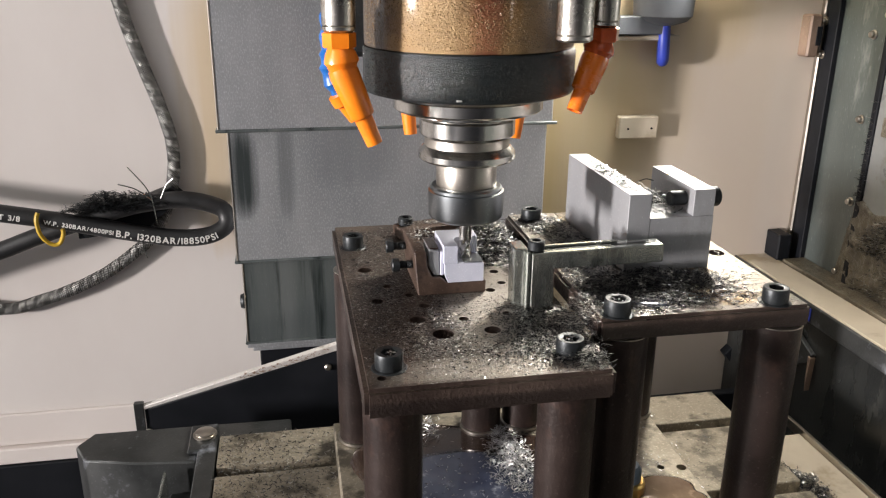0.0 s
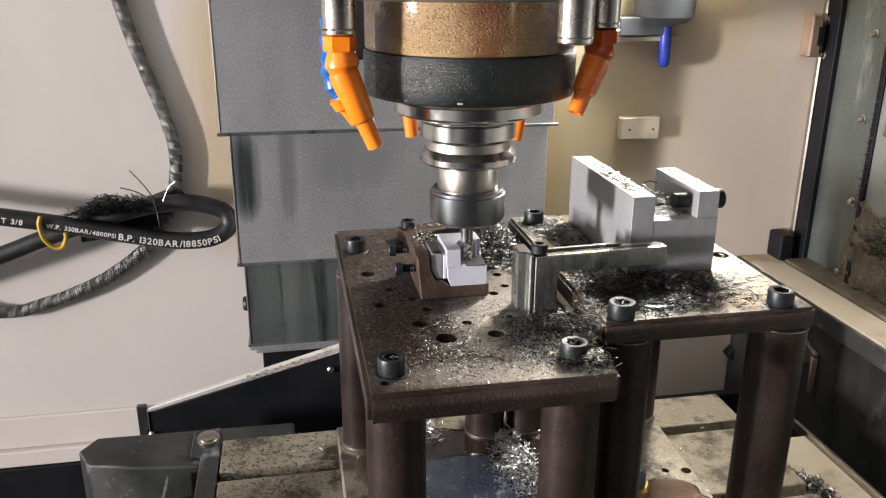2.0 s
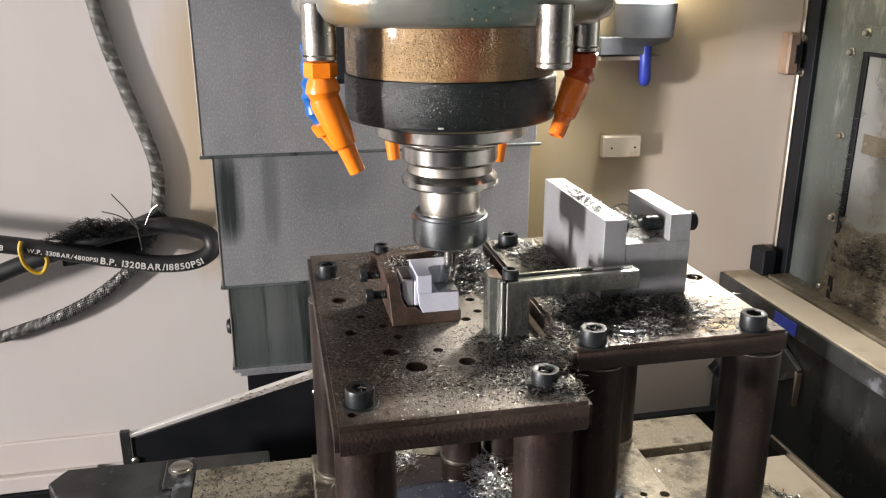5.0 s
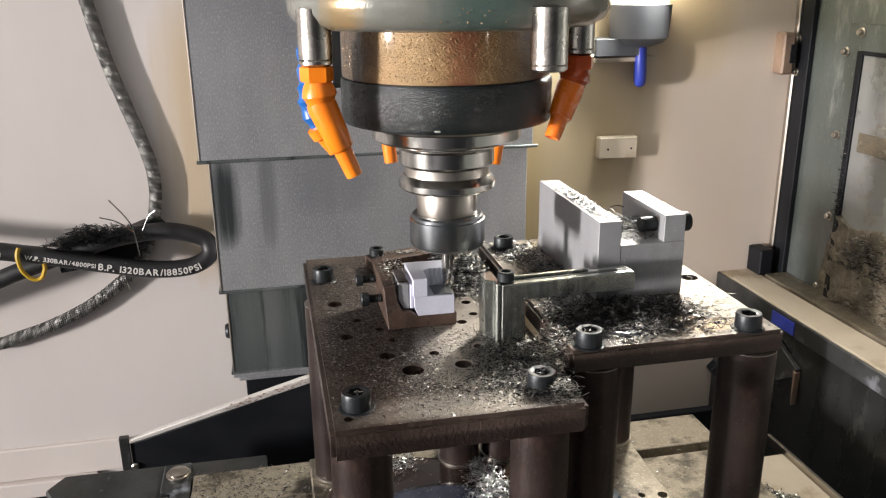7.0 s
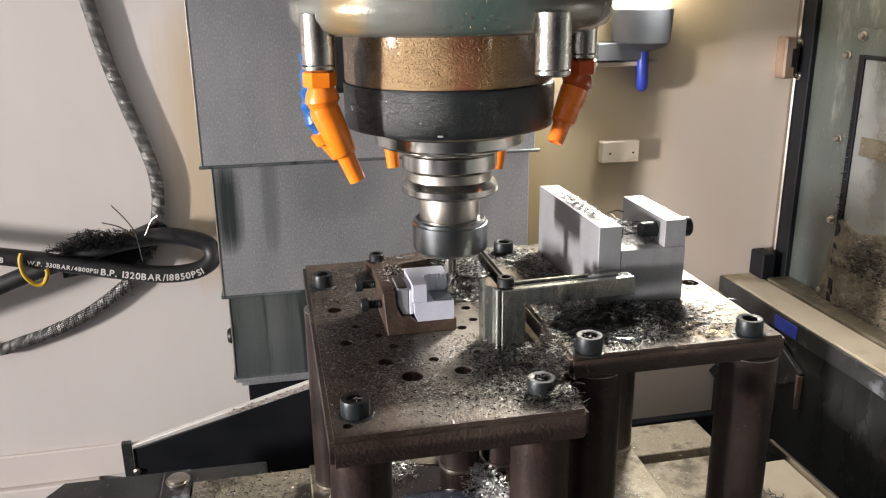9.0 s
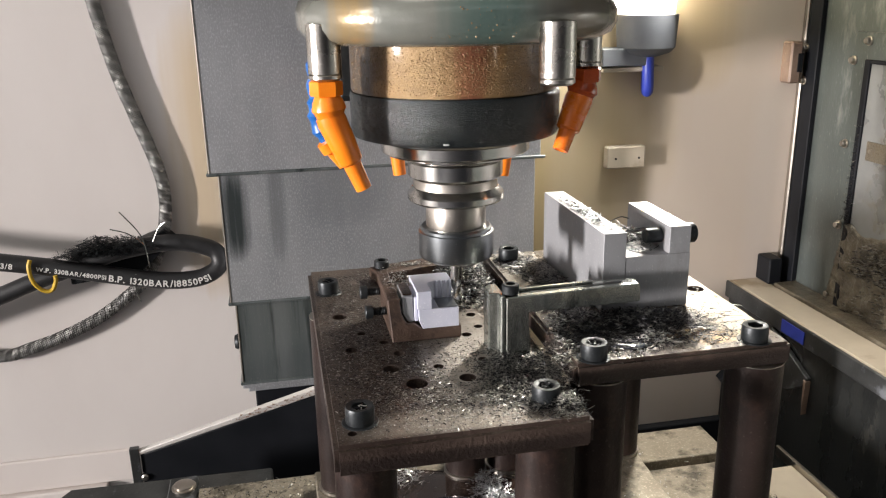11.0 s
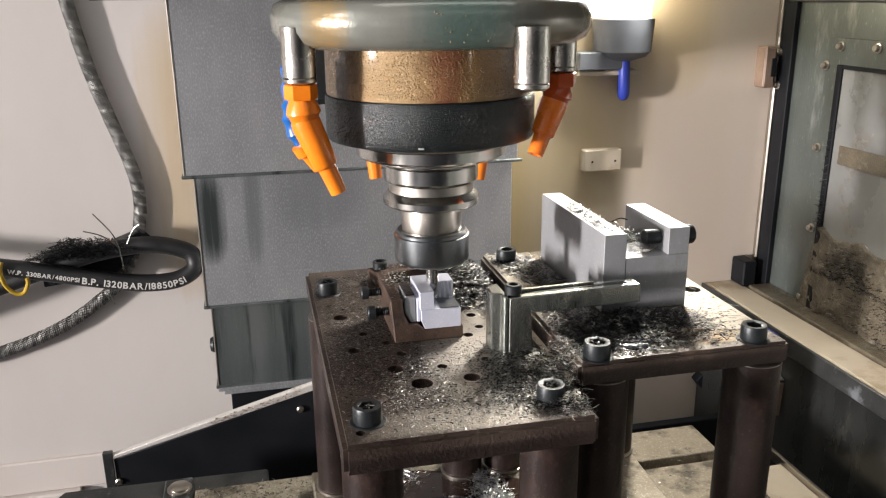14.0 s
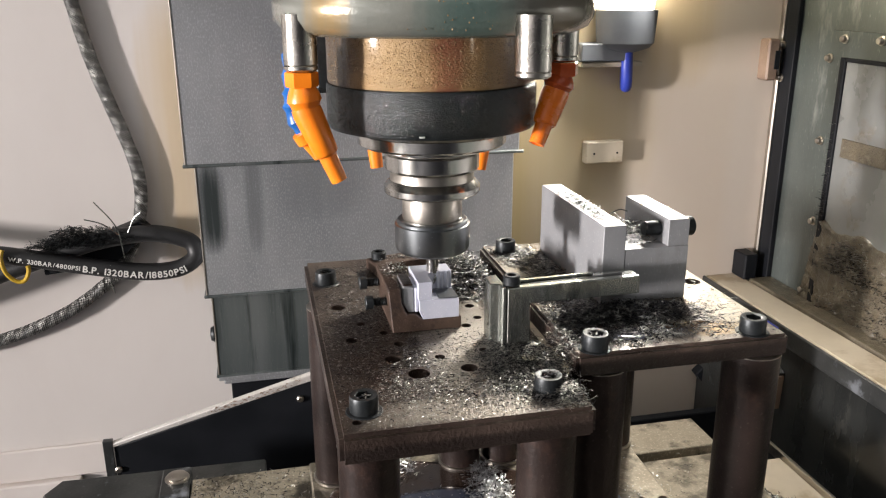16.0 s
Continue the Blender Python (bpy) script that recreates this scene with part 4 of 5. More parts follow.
def blob(cx, cy, rx, ry, z, material, label, seed_, name="coolant_puddle"):
    b = bmesh.new()
    r = random.Random(seed_)
    ph = [r.uniform(0, 6.28) for _ in range(4)]
    rings = []
    for f, dz in ((1.0, 0.0), (0.97, 0.0009), (0.85, 0.0013), (0.4, 0.0014)):
        rings.append([b.verts.new((cx + f * rx * (1 + 0.13 * math.sin(2 * a + ph[0]) + 0.08 * math.sin(3 * a + ph[1]) + 0.05 * math.sin(7 * a + ph[2])) * math.cos(a),
                                   cy + f * ry * (1 + 0.13 * math.sin(2 * a + ph[1]) + 0.08 * math.sin(4 * a + ph[3])) * math.sin(a), z + dz)) for k in range(40) for a in (2 * math.pi * k / 40,)])
    for a, c in zip(rings, rings[1:]):
        for k in range(40):
            b.faces.new((a[k], a[(k + 1) % 40], c[(k + 1) % 40], c[k]))
    b.faces.new(rings[-1]), b.faces.new(rings[0])
    return solid(name, b, material, (cx, cy, z), label, "puddle", smooth=80)


ON_TABLE.append(blob(0.015, 0.035, 0.092, 0.080, -0.1720, DARK_OIL, "dark brown oil film on the base plate", 9, "oil_film"))
ON_TABLE.append(blob(0.008, 0.008, 0.060, 0.055, -0.1708, COOLANT, "milky blue coolant puddle on the base plate", 3))
ON_TABLE.append(blob(0.160, -0.022, 0.028, 0.022, -0.1718, OIL, "amber oily coolant puddle on the base plate", 5))
heap = chips("metal_chips", [(0.050, 0.060, -0.1705, -0.152, 0.008, 0.010, 420), (0.050, 0.028, -0.1705, -0.156, 0.010, 0.018, 1100), (-0.02, 0.095, -0.1705, -0.158, 0.012, 0.010, 300)],
             CHIP_BRIGHT, "heap of bright silver swarf under the fixture", (0.05, 0.04, -0.171), (0.003, 0.008), 0.0005, 0.6)
ON_TABLE.append(heap)
ON_TABLE.append(blob(0.104, -0.078, 0.012, 0.006, 0.0147, COOLANT, "small coolant puddle on the upper fixture plate", 21))
ON_TABLE.append(blob(0.140, -0.070, 0.018, 0.006, 0.0147, OIL, "thin oil puddle on the upper fixture plate", 23))
cup = thing("brass_cap", (0.128, -0.012, -0.172), "small brass cap with a blue top on the base plate", "cap")
part("rim", lathe([(0.013, -0.1718), (0.014, -0.170), (0.014, -0.163), (0.0125, -0.161), (0.0, -0.161)], Matrix.Translation((0.128, -0.012, 0)), 28), BRASS, cup)
part("top", lathe([(0.0105, -0.1609), (0.0105, -0.152), (0.008, -0.148), (0, -0.147)], Matrix.Translation((0.128, -0.012, 0)), 24), FADED, cup, "faded blue top")
ON_TABLE.append(cup)

# two plates on posts
HOLES = [(-0.064, 0.046, 0.0052), (-0.061, -0.013, 0.0042), (-0.040, -0.047, 0.0052), (-0.028, -0.070, 0.0066), (-0.011, -0.050, 0.0032), (-0.032, -0.025, 0.0036), (0.003, -0.069, 0.0052), (0.017, -0.006, 0.0034),
         (0.028, 0.006, 0.0030), (0.018, -0.046, 0.0030), (-0.039, -0.006, 0.0032), (-0.071, -0.119, 0.0026), (0.028, 0.028, 0.0034), (-0.052, 0.012, 0.0030)]
low = thing("fixture_plate", (-0.011, 0.01, -0.018), "oily brown steel fixture plate with drilled holes and swarf", "plate", "fixture plates")
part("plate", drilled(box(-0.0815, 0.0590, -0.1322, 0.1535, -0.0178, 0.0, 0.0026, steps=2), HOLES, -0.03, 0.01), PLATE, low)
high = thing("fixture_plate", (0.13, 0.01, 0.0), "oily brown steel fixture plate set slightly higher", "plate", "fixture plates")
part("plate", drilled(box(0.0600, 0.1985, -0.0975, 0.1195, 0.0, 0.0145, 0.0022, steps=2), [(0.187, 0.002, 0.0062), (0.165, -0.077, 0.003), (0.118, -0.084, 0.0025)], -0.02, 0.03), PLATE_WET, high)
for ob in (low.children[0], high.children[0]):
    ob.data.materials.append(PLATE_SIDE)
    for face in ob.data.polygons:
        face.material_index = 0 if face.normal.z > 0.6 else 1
ON_TABLE += [low, high]


def fixture_post(x, y, top, r=0.0170):
    p = thing("fixture_post", (x, y, -0.172), "round dark brown steel post under the fixture plate", "post", "fixture posts")
    part("shaft", lathe([(r - 0.0010, -0.1718), (r, -0.1708), (r, top - 0.0008), (r - 0.0005, top - 0.0003)], Matrix.Translation((x, y, 0)), 40), POST, p)
    part("foot_ring", lathe([(r + 0.0001, -0.1717), (r + 0.0014, -0.1712), (r + 0.0014, -0.1690), (r + 0.0001, -0.1685)], Matrix.Translation((x, y, 0)), 40), STEEL_DULL, p, "pale metal foot ring")
    part("turned_edge", lathe([(r - 0.0003, top - 0.0012), (r + 0.00025, top - 0.0010), (r + 0.00025, top - 0.0004), (r - 0.0003, top - 0.0002)], Matrix.Translation((x, y, 0)), 40), STEEL_DULL, p, "pale bare turned edge")
    ON_TABLE.append(p)


for x, y in ((-0.064, -0.108), (0.039, -0.108), (-0.067, 0.099), (0.039, 0.099)):
    fixture_post(x, y, -0.0180)
for x, y in ((0.0815, -0.079), (0.1845, -0.0815), (0.0765, 0.100), (0.178, 0.100)):
    fixture_post(x, y, -0.0002, 0.0175)


def hexagon_bolt(x, y, z, r=0.0080, h=0.0100):
    b = thing("socket_bolt", (x, y, z), "black oxide socket head cap screw on the plate", "bolt", "plate bolts")
    m = Matrix.Translation((x, y, z))
    s = bmesh.new()
    seg = 42
    rows_ = [(r * 0.97, 0.0003, 0), (r, 0.0009, 1), (r, h - 0.0012, 1), (r * 0.93, h, 0), (r * 0.66, h, 0)]
    rings_ = []
    for q, hh, knurl in rows_:
        rings_.append([s.verts.new(((q * (1 - 0.018 * knurl * (k % 2))) * math.cos(2 * math.pi * k / seg), (q * (1 - 0.018 * knurl * (k % 2))) * math.sin(2 * math.pi * k / seg), hh)) for k in range(seg)])
    for hh in (h - 0.0004, h - 0.0055):
        ring_ = []
        for k in range(seg):
            a = 2 * math.pi * k / seg
            c = math.cos(math.pi / 6) / math.cos((a % (math.pi / 3)) - math.pi / 6)
            ring_.append(s.verts.new((r * 0.60 * c * math.cos(a), r * 0.60 * c * math.sin(a), hh)))
        rings_.append(ring_)
    for a, c in zip(rings_, rings_[1:]):
        for k in range(seg):
            s.faces.new((a[k], a[(k + 1) % seg], c[(k + 1) % seg], c[k]))
    s.faces.new(rings_[0]), s.faces.new(rings_[-1])
    s.transform(m)
    part("screw_head", s, BOLT, b)
    part("washer_film", lathe([(r * 0.98, 0.0001), (r * 1.28, 0.0001), (r * 1.22, 0.0005), (r * 0.98, 0.0007)], m, 28), BOLT, b, "oily ring round the screw head")
    ON_TABLE.append(b)
    return b


for x, y, z in ((-0.0655, -0.1075, 0.0), (0.0390, -0.1075, 0.0), (-0.0680, 0.0985, 0.0), (0.0740, -0.0895, 0.0145), (0.1780, -0.0885, 0.0145), (0.0765, 0.1000, 0.0145)):
    hexagon_bolt(x, y, z)

# left clamp: brown L-shaped block with jaw, screws and the workpiece
block = thing("clamp_block", (-0.01, 0.02, 0.0), "brown L-shaped steel clamp block on the fixture plate", "clamp block")
ON_TABLE.append(block)
part("l_body", prism([(-0.0335, 0.0002), (0.0128, 0.0002), (0.0128, 0.0090), (-0.0140, 0.0090), (-0.0185, 0.0132), (-0.0240, 0.0132), (-0.0272, 0.0205), (-0.0282, 0.0316), (-0.0362, 0.0310)], -0.0095, 0.0455, 0.0007, None, "y"), RUST, block)
jaw = part("jaw", prism([(-0.0262, 0.0325), (-0.0190, 0.0312), (-0.0186, 0.0136), (-0.0226, 0.0136), (-0.0262, 0.0205)], -0.0080, 0.0160, 0.0007, None, "y"), ALU, block, "worn pale loose jaw with a bevelled foot")
part("oil_skin", prism([(-0.0258, -0.0070), (-0.0194, -0.0065), (-0.0192, 0.0150), (-0.0258, 0.0152)], 0.0318, 0.0330, 0.0003), DARK_OIL, jaw, "dark greenish oil on the jaw")
part("jaw_spacer", box(-0.0184, -0.0162, -0.0088, 0.014, 0.0140, 0.0308, 0.0004), ALU_WORK, block, "bright aluminium spacer")
for y, z in ((0.004, 0.0185), (0.037, 0.0205)):
    m = Matrix.Translation((-0.0495, y, z)) @ pose(0, 0, 0, 0, 90, 0)
    sc = part("clamp_screw", lathe([(0.0040, 0), (0.0046, 0.0006), (0.0046, 0.0050), (0.0026, 0.0052), (0.0026, 0.0142)], m, 18), BOLT, block, "dark clamp screw")
    th = bmesh.new()
    for k in range(7):
        lathe([(0.00262, 0.0058 + k * 0.0011), (0.0031, 0.0062 + k * 0.0011), (0.00262, 0.0066 + k * 0.0011)], m, 14, th)
    part("thread", th, BOLT, sc)
back = thing("stop_bar", (0, 0.093, 0.0), "brown steel stop bar set askew behind the clamp", "bar")
ON_TABLE.append(back)
part("bar_body", prism([(-0.028, 0.1035), (0.028, 0.1190), (0.0225, 0.1385), (-0.0335, 0.1230)], 0.0002, 0.0100, 0.0009), RUST, back)
part("bar_screw", lathe([(0.0055, 0.0101), (0.0060, 0.0107), (0.0060, 0.0152), (0.0053, 0.0162), (0.0034, 0.0162), (0.0032, 0.0125), (0, 0.0125)], Matrix.Translation((-0.0235, 0.1195, 0)), 24), BOLT, back, "black cap screw")
work = thing("workpiece", (0, 0.005, 0.0102), "pale freshly milled aluminium workpiece held in the clamp", "workpiece")
ON_TABLE.append(work)
part("lower_step", prism([(-0.0136, 0.0092), (0.0108, 0.0092), (0.0108, 0.0222), (-0.0035, 0.0226), (-0.0160, 0.0226), (-0.0158, 0.0150)], -0.0110, 0.0240, 0.0003, None, "y"), ALU_WORK, work)
pocket = [(-0.0166, -0.0110), (-0.0072, -0.0110)]
for k in range(5):
    # scalloped pocket corner left by the cutter
    cx, cy = -0.0030, 0.0035
    a = radians(180 - 22 * k)
    pocket.append((cx + 0.0042 * math.cos(a), cy + 0.0042 * math.sin(a)))
for k in range(1, 9):
    pocket.append((-0.0028 + 0.0128 * k / 8, 0.0078 + (0.0011 if k % 2 else 0.0)))
pocket += [(0.0100, 0.0240), (-0.0166, 0.0240)]
part("tall_step", prism(pocket, 0.0227, 0.0350, 0.00025), ALU_WORK, work, "tall step with a scalloped milled wall")
part("milled_floor", box(-0.0026, 0.0104, -0.0100, 0.0070, 0.02265, 0.0231, 0.0001), NUT, work, "grey freshly milled floor")

# pillar with the side bar
pil = thing("clamp_pillar", (0.036, -0.033, 0.0), "zinc plated clamp pillar with a side bar", "clamp")
ON_TABLE.append(pil)
part("pillar", prism([(0.0240, -0.0375), (0.0298, -0.0400), (0.0298, -0.0460), (0.0330, -0.0462), (0.0330, -0.0215), (0.0275, -0.0215), (0.0240, -0.0250)], 0.0002, 0.0405, 0.0008), ZINC, pil)
arm = part("side_bar", prism([(0.0332, 0.0002), (0.0492, 0.0002), (0.0480, 0.0283), (0.1222, 0.0290), (0.1215, 0.0412), (0.0332, 0.0394)], -0.0463, -0.0335, 0.0007, None, "y"), ZINC, pil, "zinc plated bar bent down into a leg")
part("bar_groove", prism([(0.050, 0.03955), (0.1190, 0.04110), (0.1190, 0.04150), (0.050, 0.03995)], -0.0412, -0.0385, 0.0001, None, "y"), DARK_IRON, arm, "dark milled groove")
part("rear_strip", prism([(0.0405, 0.0396), (0.0930, 0.0407), (0.0930, 0.0424), (0.0405, 0.0413)], -0.0380, -0.0350, 0.0004, None, "y"), ZINC, arm, "narrow raised strip")
part("pillar_screw", lathe([(0.0048, 0.0393), (0.0054, 0.0400), (0.0054, 0.0450), (0.0046, 0.0458), (0.0030, 0.0458), (0.0028, 0.0430), (0, 0.0430)], Matrix.Translation((0.0375, -0.0400, 0.0006)), 22), BOLT, pil, "black cap screw")

# aluminium U-shaped block
ub = thing("aluminium_fixture", (0.135, 0.01, 0.0145), "machined aluminium U-shaped fixture block with tall side plate", "fixture block")
ON_TABLE.append(ub)
part("tall_plate", box(0.1045, 0.1202, -0.0255, 0.0965, 0.0148, 0.0690, 0.0003), ALU, ub)
part("block_body", box(0.1204, 0.1660, -0.0253, 0.0430, 0.0148, 0.0520, 0.0003), ALU, ub)
part("jaw_wall", box(0.1508, 0.1658, -0.0250, 0.0428, 0.0521, 0.0705, 0.0003), ALU, ub)
m = Matrix.Translation((0.1395, -0.011, 0.0612)) @ pose(0, 0, 0, 0, 90, 0)
part("jaw_screw", lathe([(0.0044, 0), (0.0050, 0.0006), (0.0050, 0.0120)], m, 22), BOLT, ub, "black screw end")
part("jaw_screw_head", lathe([(0.0062, 0.0276), (0.0068, 0.0284), (0.0068, 0.0350), (0.0060, 0.0360), (0, 0.0360)], m, 24), BOLT, ub, "black screw head")
stain = bmesh.new()
for k in range(14):
    cx, cy = 0.158 + rnd.gauss(0, 0.003), 0.016 + rnd.gauss(0, 0.007)
    r = rnd.uniform(0.001, 0.003)
    lathe([(r, 0.07055), (r * 0.8, 0.0708), (0, 0.0709)], Matrix.Translation((cx, cy, 0)), 10, stain)
part("oil_stain", stain, YELLOW, ub, "yellow oil drops")
whisk = smooth_line([(0.119, 0.0, 0.0700), (0.128, 0.004, 0.0715), (0.134, 0.004, 0.070)], 5)
part("swarf_whisker", tube(whisk, 0.0004, 5), DARK_IRON, ub, "thin dark swarf whisker")

# swarf on the plates
LOW_EDGE, HIGH_EDGE = (-0.0795, 0.0570, -0.1300, 0.1510), (0.0620, 0.1965, -0.0955, 0.1175)
fine = chips("metal_chips", [(0.0, -0.040, 0.0, 0.0, 0.038, 0.048, 4200), (-0.03, -0.09, 0.0, 0.0, 0.03, 0.022, 1800), (0.02, -0.03, 0.0, 0.0, 0.02, 0.03, 2400), (-0.06, 0.05, 0.0, 0.0, 0.012, 0.05, 2000), (-0.05, -0.03, 0.0, 0.0, 0.02, 0.04, 1500), (0.0, -0.115, 0.0, 0.0, 0.04, 0.008, 1200)],
             CHIP_FINE, "fine bright metal chips strewn over the plate", (0, -0.04, 0.0), (0.0004, 0.0013), 0.00024, 0.6, LOW_EDGE, HOLES)
curly = chips("metal_chips", [(0.033, -0.068, 0.0, 0.004, 0.013, 0.020, 10000), (0.015, -0.100, 0.0, 0.001, 0.022, 0.014, 1300), (0.048, -0.08, 0.0, 0.010, 0.006, 0.016, 3200), (0.045, -0.116, 0.0, 0.006, 0.007, 0.006, 900), (0.046, 0.035, 0.0, 0.006, 0.006, 0.015, 1200), (-0.045, 0.02, 0.0, 0.001, 0.02, 0.05, 3000), (-0.03, -0.06, 0.0, 0.001, 0.03, 0.03, 2400), (0.040, -0.104, 0.0, 0.002, 0.012, 0.013, 2600), (-0.02, 0.12, 0.0, 0.003, 0.03, 0.012, 900)],
              CHIP, "dark curled swarf piled on the lower plate", (0.03, -0.02, 0.0), (0.001, 0.0034), 0.00032, 1.0, LOW_EDGE, HOLES)
rear = chips("metal_chips", [(0.037, 0.090, 0.0, 0.020, 0.012, 0.024, 5200), (0.020, 0.055, 0.0, 0.012, 0.014, 0.010, 900), (0.052, 0.03, 0.0, 0.008, 0.004, 0.03, 700)],
             CHIP_DARK, "black oily swarf heap behind the clamp", (0.03, 0.08, 0.0), (0.003, 0.009), 0.00042, 1.0, LOW_EDGE, HOLES)
ON_TABLE.append(rear)
gap = chips("metal_chips", [(0.057, -0.078, 0.002, 0.024, 0.004, 0.013, 1100), (0.050, -0.119, 0.0, 0.010, 0.004, 0.005, 330)],
            CHIP, "spiky bright swarf tuft between the plates", (0.055, -0.08, 0.0), (0.0025, 0.0065), 0.00024, 0.4)
ON_TABLE.append(gap)
upper = chips("metal_chips", [(0.115, -0.048, 0.0145, 0.022, 0.024, 0.010, 4500), (0.085, -0.045, 0.0145, 0.020, 0.010, 0.016, 1800), (0.088, 0.045, 0.0145, 0.020, 0.008, 0.028, 2600), (0.080, 0.09, 0.0145, 0.016, 0.010, 0.012, 900), (0.150, -0.052, 0.0145, 0.0155, 0.016, 0.012, 650), (0.115, -0.074, 0.0145, 0.0165, 0.030, 0.010, 2200), (0.185, -0.04, 0.0145, 0.015, 0.006, 0.03, 110), (0.075, -0.06, 0.0145, 0.018, 0.006, 0.012, 700)],
              CHIP_DARK, "dark curled swarf piled on the upper plate", (0.12, -0.04, 0.0145), (0.002, 0.008), 0.00042, 1.0, HIGH_EDGE)
top_a = chips("metal_chips", [(0.1122, 0.028, 0.0691, 0.0712, 0.003, 0.022, 800)], CHIP_BRIGHT, "bright chips on the tall aluminium plate", (0.112, 0.04, 0.0691), (0.001, 0.0045), 0.0005, 1.0, (0.1055, 0.1195, -0.02, 0.09))
top_b = chips("metal_chips", [(0.136, 0.012, 0.0521, 0.060, 0.006, 0.014, 360)], BOLT, "dark stringy swarf in the block's slot", (0.136, 0.01, 0.0521), (0.004, 0.012), 0.0005)
top_c = chips("metal_chips", [(-0.029, 0.02, 0.0316, 0.0325, 0.003, 0.016, 160), (0.0, 0.121, 0.0101, 0.0108, 0.011, 0.003, 200), (-0.02, 0.03, 0.0285, 0.030, 0.003, 0.012, 160)], CHIP_FINE, "chips on the clamp block", (-0.02, 0.03, 0.03), (0.001, 0.003), 0.0005)
ON_TABLE += [fine, curly, upper, top_a, top_b, top_c]
socket_chips = chips("metal_chips", [(0.0390, -0.1075, 0.0065, 0.0130, 0.0022, 0.0022, 26), (-0.0655, -0.1075, 0.0055, 0.0105, 0.0020, 0.0020, 26), (0.0740, -0.0895, 0.0200, 0.0260, 0.0020, 0.0020, 26), (-0.0680, 0.0985, 0.0060, 0.0110, 0.0020, 0.0020, 14)],
                     CHIP, "stray swarf caught in the screw sockets", (0.0, -0.1, 0.006), (0.002, 0.006), 0.0005, 0.5)
puddle_chips = chips("metal_chips", [(0.0, 0.01, -0.1692, -0.1690, 0.035, 0.030, 240), (0.15, 0.03, -0.1718, -0.1712, 0.03, 0.05, 160)], CHIP_BRIGHT, "specks of swarf on the wet base plate", (0.0, 0.01, -0.17), (0.001, 0.003), 0.0005, 0.5)
ON_TABLE += [socket_chips, puddle_chips]
tray_chips = chips("metal_chips", [(0.344, 0.068, -0.2495, -0.240, 0.010, 0.008, 420), (0.332, 0.088, -0.2495, -0.242, 0.008, 0.008, 300), (0.352, 0.052, -0.2495, -0.245, 0.006, 0.006, 160)], CHIP, "dark swarf heap on the cream way cover", (0.33, 0.09, -0.25), (0.004, 0.010), 0.0006)
ON_TABLE.append(tray_chips)

